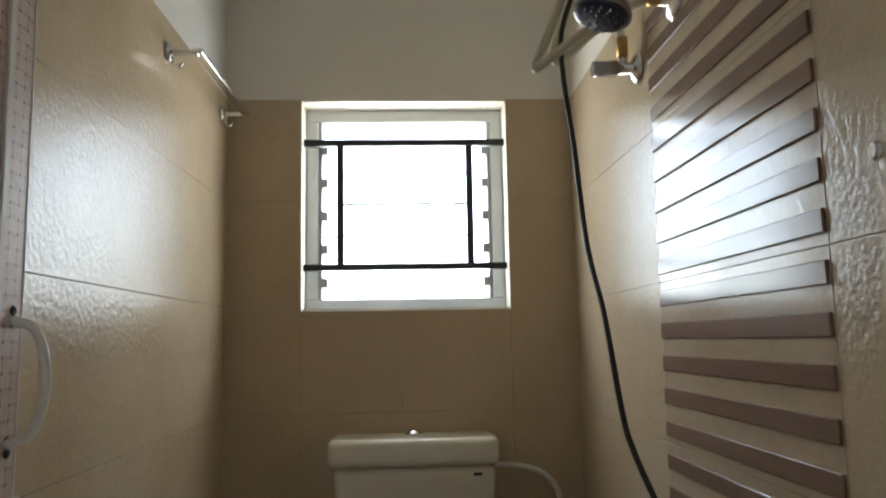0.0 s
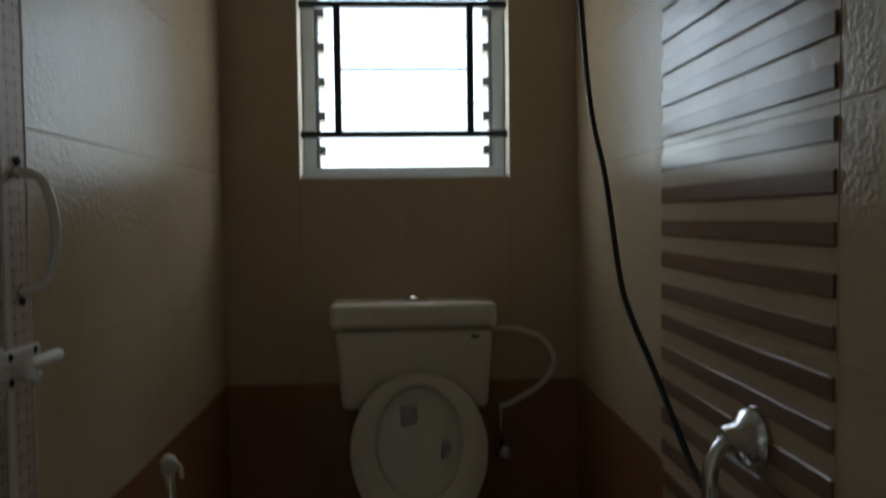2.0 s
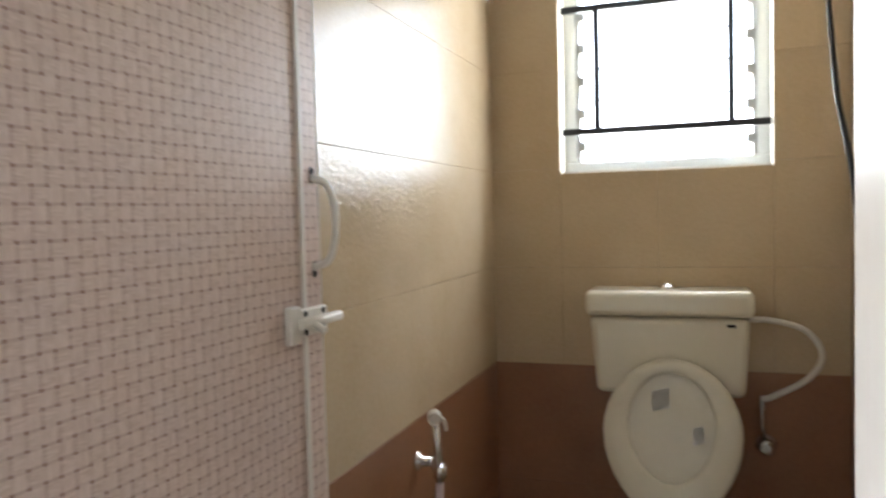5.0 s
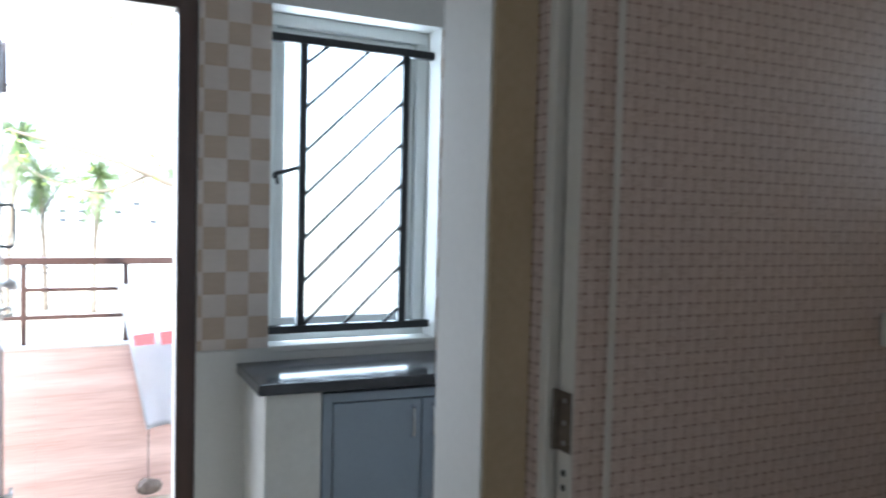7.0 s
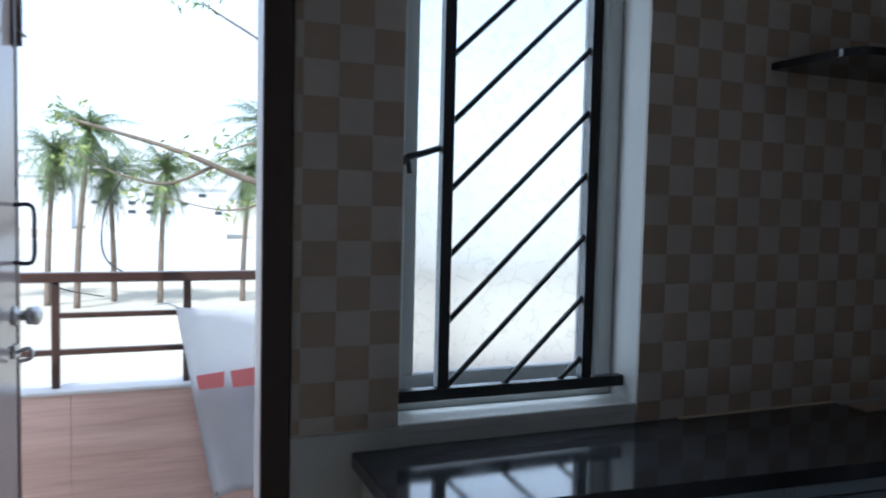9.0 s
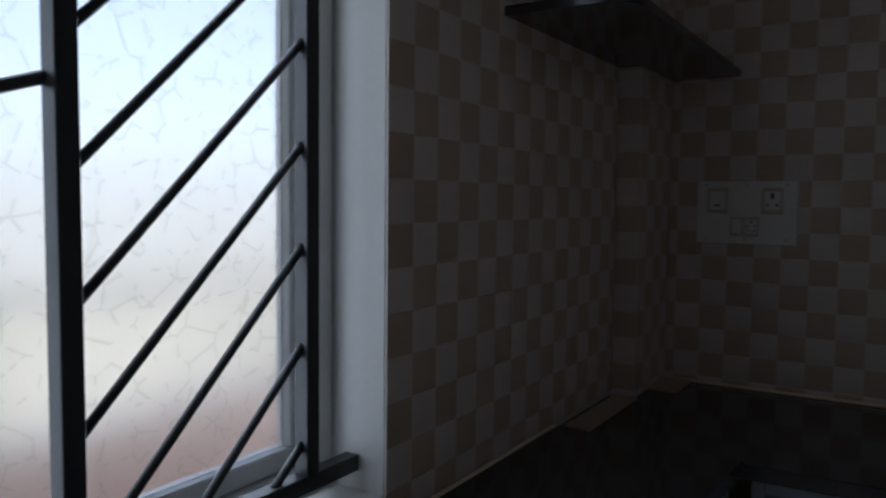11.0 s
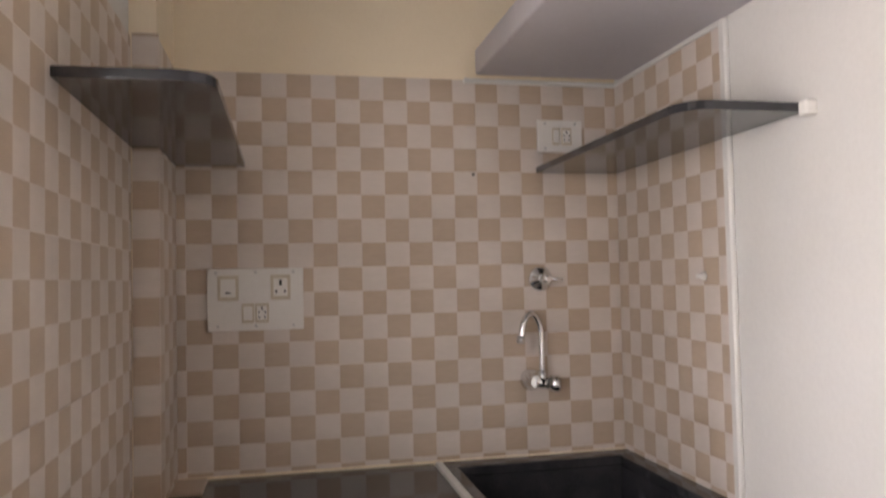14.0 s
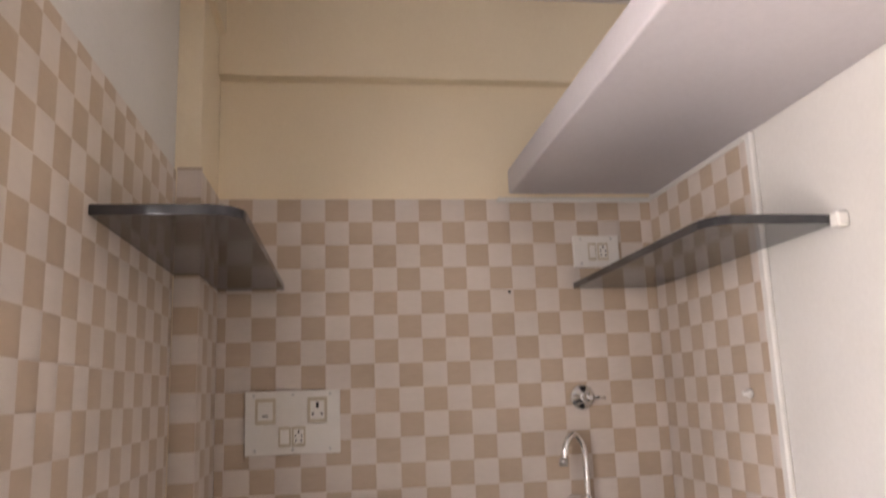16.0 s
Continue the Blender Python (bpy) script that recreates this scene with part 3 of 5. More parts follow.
# ---- kitchen window with grille ----
def kitchen_window():
    ob = thing("window_1", "white framed kitchen window with pressed frosted glass", "window", kind=S)
    x0, x1 = WO + 0.015, WO + 0.07
    bm = bmesh.new()
    w = 0.045
    box(bm, x0, x1, WY0, WY1, WZ0, WZ0 + w, 0.003, 1)
    box(bm, x0, x1, WY0, WY1, WZ1 - w, WZ1, 0.003, 1)
    box(bm, x0, x1, WY0, WY0 + w, WZ0 + w, WZ1 - w, 0.003, 1)
    box(bm, x0, x1, WY1 - w, WY1, WZ0 + w, WZ1 - w, 0.003, 1)
    part("window_frame", bm, FRAMEW, ob)
    bm = bmesh.new()
    s = 0.035
    a, b, c, d = WY0 + w + 0.002, WY1 - w - 0.002, WZ0 + w + 0.002, WZ1 - w - 0.002
    box(bm, x0 - 0.002, x0 + 0.035, a, b, c, c + s, 0.003, 1)
    box(bm, x0 - 0.002, x0 + 0.035, a, b, d - s, d, 0.003, 1)
    box(bm, x0 - 0.002, x0 + 0.035, a, a + s, c + s, d - s, 0.003, 1)
    box(bm, x0 - 0.002, x0 + 0.035, b - s, b, c + s, d - s, 0.003, 1)
    sash = part("sash", bm, FRAMEW, ob)
    p = part("pane", boxes((x0 + 0.012, x0 + 0.016, a + s, b - s, c + s, d - s)), FROST, sash)
    p.visible_shadow = False
    bm = bmesh.new()
    box(bm, KW - 0.10, KW + 0.004, WY0 + 0.002, WY1 - 0.002, WZ0 - 0.02, WZ0 + 0.004, 0.004, 2)
    part("window_sill", bm, WHITE, ob, "white painted sill")
    bm = bmesh.new()
    tube(bm, [(x1, WY0 + 0.042, 1.495), (x1 + 0.02, WY0 + 0.042, 1.505), (x1 + 0.03, WY0 + 0.07, 1.513), (x1 + 0.035, WY0 + 0.125, 1.532)], 0.008, 8)
    cyl(bm, (x1 + 0.02, WY0 + 0.042, 1.51), (x1 + 0.022, WY0 + 0.047, 1.468), 0.006)
    part("casement_handle", bm, IRON, ob, "black casement fastener")


kitchen_window()


def kitchen_grille():
    ob = thing("window_grille", "black iron window grille with diagonal bars", "window grille")
    gx = -1.685
    h = 0.014
    z0, z1 = 0.954, 1.976
    ya, yb = 0.268, 0.661
    for z in (z0, z1):
        bm = bmesh.new()
        box(bm, gx - h, gx + h, WY0 + 0.001, WY1 - 0.001, z - h, z + h, 0.0015, 1)
        part("rail", bm, IRON, ob)
    for y in (ya, yb):
        bm = bmesh.new()
        box(bm, gx - h, gx + h, y - h, y + h, z0 + h, z1 - h, 0.0015, 1)
        part("stile", bm, IRON, ob)
    run = yb - ya - 2 * h
    k = -4
    while True:
        zl = 1.279 + 0.155 * k
        k += 1
        if zl > z1:
            break
        y0, y1, s0, s1 = ya + h, yb - h, zl, zl + run * 0.97
        if s0 < z0 + h:
            y0 += z0 + h - s0
            s0 = z0 + h
        if s1 > z1 - h:
            y1 -= s1 - (z1 - h)
            s1 = z1 - h
        if y1 - y0 < 0.02:
            continue
        bm = bmesh.new()
        cyl(bm, (gx, y0 - 0.004, s0 - 0.004), (gx, y1 + 0.004, s1 + 0.004), 0.0068, seg=10)
        part("diagonal_bar", bm, IRON, ob)


kitchen_grille()

# ---- kitchen counter, sink and cabinets ----
CZ, CT = 0.858, 0.035
CN = 0.845
def prism(bm, pts, z0, z1, bevel=0.0):
    lo = [bm.verts.new((x, y, z0)) for x, y in pts]
    hi = [bm.verts.new((x, y, z1)) for x, y in pts]
    fs = [bm.faces.new(lo[::-1]), bm.faces.new(hi)]
    n = len(pts)
    for i in range(n):
        fs.append(bm.faces.new((lo[i], lo[(i + 1) % n], hi[(i + 1) % n], hi[i])))
    if bevel:
        bmesh.ops.bevel(bm, geom=list({e for f in fs for e in f.edges}), offset=bevel, segments=2, affect="EDGES", profile=0.5)


counter = thing("kitchen_counter", "L-shaped polished black granite kitchen counter top", "counter")
bm = bmesh.new()
prism(bm, [(KW + 0.001, 0.035), (-1.268, 0.03), (-1.178, 1.446), (-1.178, 1.458), (KW + 0.001, 1.458)], CZ - CT, CZ, 0.003)
part("slab", bm, GRANITE, counter)
bm = bmesh.new()
prism(bm, [(KW + 0.001, 1.459), (-0.782, 1.473), (-0.782, KN - 0.009), (-1.552, KN - 0.009), (-1.552, 1.858), (KW + 0.001, 1.858)], CN - CT, CN, 0.003)
part("slab", bm, GRANITE, counter)
bm = bmesh.new()
box(bm, -1.55, KE - 0.002, KN - 0.021, KN - 0.008, CN, CN + 0.008, 0.003, 1)
part("grout_line", bm, CREAM, counter, "cream cement bead along the wall")
bm = bmesh.new()
box(bm, KW + 0.008, KW + 0.018, 0.9, 1.45, CZ, CZ + 0.006, 0.002, 1)
part("grout_line", bm, CREAM, counter, "cream cement bead along the wall")


def sink():
    ob = thing("kitchen_sink", "deep black granite kitchen sink with a raised rim", "sink")
    x0, x1, y0, y1 = -0.779, KE - 0.002, 1.478, KN - 0.022
    ix0, ix1, iy0, iy1 = -0.725, -0.195, 1.563, 2.068
    zt, zb = CN + 0.006, 0.62
    bm = bmesh.new()
    box(bm, x0 + 0.022, x1 - 0.03, y0, iy0, zt - 0.055, zt, 0.004, 2)
    part("front_rim", bm, GRANITE, ob)
    for nm, r in (("back_rim", (x0 + 0.022, x1, iy1, y1)), ("side_rim", (x0 + 0.022, ix0, iy0, iy1)), ("side_rim", (ix1, x1, iy0, iy1))):
        bm = bmesh.new()
        box(bm, *r, zt - 0.03, zt, 0.003, 2)
        part(nm, bm, GRANITE, ob)
    bm = bmesh.new()
    box(bm, x0, x0 + 0.021, y0, y1, zt - 0.05, zt + 0.002, 0.004, 2)
    part("edge_strip", bm, PLASTER, ob, "buff cement strip at the rim")
    bm = bmesh.new()
    t = 0.018
    box(bm, ix0 - t, ix1 + t, iy0 - t, iy1 + t, zb - t, zb)
    box(bm, ix0 - t, ix0, iy0, iy1, zb, zt - 0.031)
    box(bm, ix1, ix1 + t, iy0, iy1, zb, zt - 0.031)
    box(bm, ix0 - t, ix1 + t, iy0 - t, iy0, zb, zt - 0.056)
    box(bm, ix0 - t, ix1 + t, iy1, iy1 + t, zb, zt - 0.031)
    part("bowl", bm, GRANITE, ob)
    bm = bmesh.new()
    lathe(bm, (-0.46, 1.818, zb), (0, 0, 1), [(0, 0.05), (0.003, 0.05), (0.004, 0.04), (0.002, 0.03)])
    part("drain", bm, CHROME, ob, "chrome waste fitting")
    bm = bmesh.new()
    box(bm, -0.70, -0.165, y0 + 0.006, y0 + 0.024, 0.0, zt - 0.056, 0.002, 1)
    part("apron", bm, GRANITE, ob, "black granite front panel")


sink()
bm = bmesh.new()
box(bm, -0.785, -0.702, 1.49, 1.568, 0, CN - 0.05, 0.006, 2)
solid("pier", bm, PLASTER, "rough white plastered pier beside the sink", "pier", S)
bm = bmesh.new()
box(bm, -0.163, KE - 0.001, 1.487, 1.568, 0, CN - 0.05, 0.006, 2)
solid("pier", bm, PLASTER, "rough white plastered pier beside the sink", "pier", S)
bm = bmesh.new()
prism(bm, [(KW + 0.001, 0.06), (-1.315, 0.06), (-1.302, 0.235), (KW + 0.001, 0.235)], 0, CZ - CT, 0.004)
solid("pier", bm, PLASTER, "white painted masonry pier under the counter end", "pier", S)
bm = bmesh.new()
box(bm, KW + 0.0005, KW + 0.006, DB1 + 0.001, 0.155, 0.0, 0.9)
solid("trim", bm, WHITE, "white painted plaster below the tiles", "trim", S)


def cupboard(name, label, length, doors, handle_z, at, turn):
    """A grey cupboard unit along local x, front at y = 0 facing -y."""
    ob = thing(name, label, "cabinet", "cupboards under the counter", at=at)
    ob.rotation_euler = (0, 0, turn)
    hgt = CN - CT - 0.004
    bm = bmesh.new()
    box(bm, 0, 0.03, 0, 0.02, 0.02, hgt, 0.002, 1)
    box(bm, length - 0.03, length, 0, 0.02, 0.02, hgt, 0.002, 1)
    box(bm, 0.03, length - 0.03, 0, 0.02, hgt - 0.03, hgt, 0.002, 1)
    box(bm, 0.03, length - 0.03, 0, 0.02, 0.02, 0.06, 0.002, 1)
    part("frame", bm, CABINET, ob)
    part("body", boxes((0.002, length - 0.002, 0.021, 0.26, 0, hgt - 0.002)), CABINET, ob)
    w = (length - 0.064) / doors
    for i in range(doors):
        a = 0.032 + i * w
        bm = bmesh.new()
        box(bm, a + 0.002, a + w - 0.002, -0.004, 0.015, 0.063, hgt - 0.033, 0.003, 2)
        d = part("door", bm, CABINET, ob)
        hx = a + w - 0.035 if i % 2 == 0 else a + 0.035
        bm = bmesh.new()
        tube(bm, [(hx, -0.004, handle_z - 0.05), (hx, -0.024, handle_z - 0.042), (hx, -0.028, handle_z), (hx, -0.024, handle_z + 0.042), (hx, -0.004, handle_z + 0.05)], 0.0045, 8)
        part("handle", bm, CHROME, d, "chrome bow handle")
    return ob


cupboard("kitchen_cupboard", "grey laminate cupboard with a pair of doors under the counter", 0.66, 2, 0.70, (-1.30, 0.238, 0), radians(90 - 4.2))
cupboard("kitchen_cupboard", "grey laminate cupboard with a pair of doors under the counter", 0.58, 2, 0.70, (-1.252, 0.90, 0), radians(90 - 4.2))
cup3 = cupboard("kitchen_cupboard", "grey laminate cupboard with a single door beside the sink", 0.38, 1, 0.70, (-1.168, 1.498, 0), 0)
bm = bmesh.new()
box(bm, 0.11, 0.25, -0.0065, -0.0045, 0.735, 0.765)
part("sticker", bm, CREAMPLASTIC, cup3, "pale paper sticker")

for r in ((KW + 0.02, KW + 0.085, 1.488, 1.668), (KW + 0.02, KW + 0.085, 1.67, 1.853)):
    bm = bmesh.new()
    box(bm, *r, CN, CN + 0.008, 0.001, 1)
    solid("tile_strip", bm, CHK_D, "tan tile offcut laid on the counter corner", "tile", group="tile offcuts on the counter")
bm = bmesh.new()
box(bm, -1.551, -1.46, 1.988, KN - 0.022, CN, CN + 0.008, 0.001, 1)
solid("tile_strip", bm, CHK_D, "tan tile offcut laid on the counter corner", "tile", group="tile offcuts on the counter")


def granite_shelf(x0, x1, y0, y1, z, corner, label):
    """A slab against two walls with one rounded corner at x = corner."""
    bm = bmesh.new()
    r = 0.06
    other = x0 if corner == x1 else x1
    sgn = 1 if corner > other else -1
    pts = [(other, y1), (other, y0)]
    for i in range(7):
        a = math.pi / 2 * i / 6
        pts.append((corner - sgn * r + sgn * r * math.sin(a), y0 + r - r * math.cos(a)))
    pts.append((corner, y1))
    prism(bm, pts, z, z + 0.02, 0.0025)
    return solid("granite_shelf", bm, GRANITE, label, "shelf", group="granite shelves")


granite_shelf(KW + 0.008, -1.346, 1.163, KN - 0.009, 1.774, -1.346, "black granite corner shelf built into the tiled wall")
granite_shelf(-0.42, KE - 0.008, 1.213, KN - 0.009, 1.763, -0.42, "black granite shelf built into the tiled wall")
bm = bmesh.new()
box(bm, KE - 0.03, KE - 0.001, 1.183, 1.212, 1.752, 1.784, 0.006, 2)
solid("cement_patch", bm, PLASTER, "white cement lump at the end of the granite shelf", "cement patch")


# ---- kitchen wall fittings ----
def screws(ob, pts, y):
    for x, z in pts:
        bm = bmesh.new()
        lathe(bm, (x, y, z), (0, -1, 0), [(0, 0.0045), (0.001, 0.0045), (0.0018, 0.003)], 10)
        part("screw", bm, STEEL, ob)


def socket(ob, x, z, w, h, y, pins, pinmat):
    bm = bmesh.new()
    box(bm, x - w / 2, x + w / 2, y - 0.006, y, z - h / 2, z + h / 2, 0.002, 2)
    s = part("socket", bm, CREAMPLASTIC, ob, "ivory power socket")
    bm = bmesh.new()
    box(bm, x - w * 0.36, x + w * 0.36, y - 0.0075, y - 0.006, z - h * 0.36, z + h * 0.36, 0.0006, 1)
    part("insert", bm, PLATE, s)
    for px, pz, pw, ph in pins:
        bm = bmesh.new()
        box(bm, x + px - pw / 2, x + px + pw / 2, y - 0.0082, y - 0.0076, z + pz - ph / 2, z + pz + ph / 2)
        part("pin_hole", bm, pinmat, s)
    return s


def rocker(ob, x, z, w, h, y, mark):
    bm = bmesh.new()
    box(bm, x - w / 2, x + w / 2, y - 0.005, y, z - h / 2, z + h / 2, 0.002, 2)
    s = part("switch", bm, CREAMPLASTIC, ob, "ivory rocker switch")
    bm = bmesh.new()
    vs = box(bm, x - w * 0.36, x + w * 0.36, y - 0.010, y - 0.005, z - h * 0.36, z + h * 0.36)
    for v in vs:
        if v.co.z > z and v.co.y < y - 0.008:
            v.co.y += 0.004
    part("rocker", bm, PLATE, s)
    if mark:
        bm = bmesh.new()
        box(bm, x - 0.008, x + 0.008, y - 0.0108, y - 0.0098, z - h * 0.22, z - h * 0.16)
        part("indicator", bm, DARK, s)


def switch_board(x0, x1, z0, z1):
    ob = thing("switch_board", "white plastic switch board with two sockets on the tiles", "switch board")
    y = KN - 0.008
    bm = bmesh.new()
    box(bm, x0, x1, y - 0.014, y, z0, z1, 0.002, 2)
    part("plate", bm, PLATE, ob)
    y -= 0.014
    m = (x0 + x1) / 2
    screws(ob, [(x0 + 0.025, z1 - 0.012), (m, z1 - 0.012), (x1 - 0.03, z1 - 0.012), (x0 + 0.03, z0 + 0.014), (m, z0 + 0.014), (x1 - 0.03, z0 + 0.014)], y)
    rocker(ob, x0 + 0.06, z1 - 0.058, 0.06, 0.075, y, True)
    socket(ob, x0 + 0.213, z1 - 0.058, 0.058, 0.075, y, [(0, 0.014, 0.008, 0.017), (-0.013, -0.012, 0.006, 0.008), (0.013, -0.012, 0.006, 0.008)], DARK)
    rocker(ob, x0 + 0.117, z1 - 0.134, 0.036, 0.058, y, False)
    socket(ob, x0 + 0.158, z1 - 0.134, 0.04, 0.058, y, [(0, 0.014, 0.005, 0.008), (-0.009, 0.002, 0.004, 0.006), (0.009, 0.002, 0.004, 0.006), (-0.008, -0.012, 0.004, 0.006), (0.008, -0.012, 0.004, 0.006)], DARK)


switch_board(-1.458, -1.177, 1.28, 1.466)


def small_board(x0, x1, z0, z1):
    ob = thing("socket_plate", "small white socket plate under the loft", "switch board")
    y = KN - 0.008
    bm = bmesh.new()
    box(bm, x0, x1, y - 0.012, y, z0, z1, 0.002, 2)
    part("plate", bm, PLATE, ob)
    y -= 0.012
    screws(ob, [(x0 + 0.025, z1 - 0.012), (x1 - 0.025, z1 - 0.012), (x0 + 0.025, z0 + 0.012)], y)
    rocker(ob, x0 + 0.062, (z0 + z1) / 2 - 0.002, 0.026, 0.058, y, False)
    socket(ob, x0 + 0.098, (z0 + z1) / 2 - 0.002, 0.036, 0.058, y, [(0, 0.014, 0.005, 0.008), (-0.009, 0.002, 0.004, 0.006), (0.009, 0.002, 0.004, 0.006), (-0.008, -0.012, 0.004, 0.006), (0.008, -0.012, 0.004, 0.006)], DARK)


small_board(-0.415, -0.26, 1.832, 1.938)


def concealed_valve():
    ob = thing("stop_valve", "round chrome stop valve on the kitchen tiles", "valve")
    c = (-0.416, KN - 0.007, 1.416)
    bm = bmesh.new()
    lathe(bm, c, (0, -1, 0), [(0, 0.039), (0.004, 0.040), (0.010, 0.034), (0.014, 0.016), (0.03, 0.014)], 28)
    part("flange", bm, CHROME, ob)
    bm = bmesh.new()
    lathe(bm, (c[0] + 0.006, c[1] - 0.028, c[2]), (0.25, -1, 0), [(0, 0.012), (0.004, 0.016), (0.022, 0.015), (0.026, 0.008)])
    part("knob", bm, CHROME, ob)
    bm = bmesh.new()
    cyl(bm, (c[0] + 0.02, c[1] - 0.04, c[2]), (c[0] + 0.062, c[1] - 0.044, c[2] - 0.004), 0.006, 0.004)
    part("lever", bm, CHROME, ob)


concealed_valve()


def sink_tap():
    ob = thing("sink_tap", "chrome wall-mounted sink tap with a swan-neck spout", "tap")
    x, z, y = -0.435, 1.085, KN - 0.007
    bm = bmesh.new()
    lathe(bm, (x - 0.02, y, z + 0.006), (0, -1, 0), [(0, 0.036), (0.006, 0.036), (0.02, 0.029), (0.03, 0.019), (0.058, 0.019)])
    part("flange", bm, CHROME, ob)
    bm = bmesh.new()
    cyl(bm, (x - 0.02, y - 0.05, z + 0.004), (x + 0.022, y - 0.05, z - 0.002), 0.018, seg=20)
    cyl(bm, (x, y - 0.055, z), (x, y - 0.055, z + 0.04), 0.0135)
    part("body", bm, CHROME, ob)
    bm = bmesh.new()
    lathe(bm, (x + 0.024, y - 0.05, z - 0.003), (0.93, -0.36, 0), [(0, 0.014), (0.003, 0.026), (0.03, 0.027), (0.037, 0.02), (0.038, 0.001)], 24)
    part("handle", bm, CHROME, ob)
    bm = bmesh.new()
    tube(bm, [(x, y - 0.055, z + 0.03), (x, y - 0.055, z + 0.14), (x - 0.008, y - 0.058, z + 0.19), (x - 0.036, y - 0.07, z + 0.222), (x - 0.065, y - 0.085, z + 0.20), (x - 0.078, y - 0.09, z + 0.15)], 0.0095, 12)
    part("spout", bm, CHROME, ob)
    bm = bmesh.new()
    cyl(bm, (x - 0.078, y - 0.09, z + 0.153), (x - 0.081, y - 0.091, z + 0.132), 0.0125)
    part("aerator", bm, STEEL, ob)


sink_tap()
bm = bmesh.new()
lathe(bm, (KE - 0.007, 1.635, 1.416), (-1, 0, 0), [(0, 0.012), (0.006, 0.012), (0.01, 0.006), (0.022, 0.007)])
solid("wall_plug", bm, PLATE, "small white plastic plug in the tiles", "wall plug")
bm = bmesh.new()
lathe(bm, (-0.633, KN - 0.0072, 1.757), (0, -1, 0), [(0, 0.005), (0.0015, 0.005)], 10)
solid("drill_hole", bm, DARK, "small dark drill hole in the tiles", "drill hole")


# ---- bathroom door ----
def bath_door_frame():
    ob = thing("door_1", "pink basket-weave patterned bathroom door frame", "door frame", kind=S)
    y0, y1 = 0.125, DY1 + 0.002
    for r in ((OX0 + 0.001, 0.047, y0, y1, 0, OT - 0.065), (0.7925, OX1 - 0.0085, 0.067, 0.13, 0, OT - 0.065), (OX0 + 0.001, OX1 - 0.0085, 0.07, y1, OT - 0.065, OT - 0.001)):
        bm = bmesh.new()
        box(bm, *r, 0.003, 2)
        part("jamb", bm, WEAVE, ob)
    bm = bmesh.new()
    box(bm, 0.789, 0.792, 0.066, 0.13, 0, OT - 0.066, 0.001, 1)
    part("edge_bead", bm, PVCW, ob, "white plastic edge bead")
    bm = bmesh.new()
    box(bm, 0.80, 0.838, 0.054, 0.0665, 1.10, 1.15, 0.004, 2)
    k2 = bmesh.new()
    box(k2, 0.0475, 0.0665, y0 + 0.002, y1, 0, OT - 0.066, 0.002, 1)
    part("rebate_strip", k2, PVCW, ob, "white plastic rebate strip")
    k = part("strike", bm, PVCW, ob, "white plastic bolt keeper")
    bm = bmesh.new()
    lathe(bm, (0.821, 0.054, 1.137), (0, -1, 0), [(0, 0.007), (0.002, 0.006)], 12)
    part("screw", bm, STEEL, k)


bath_door_frame()


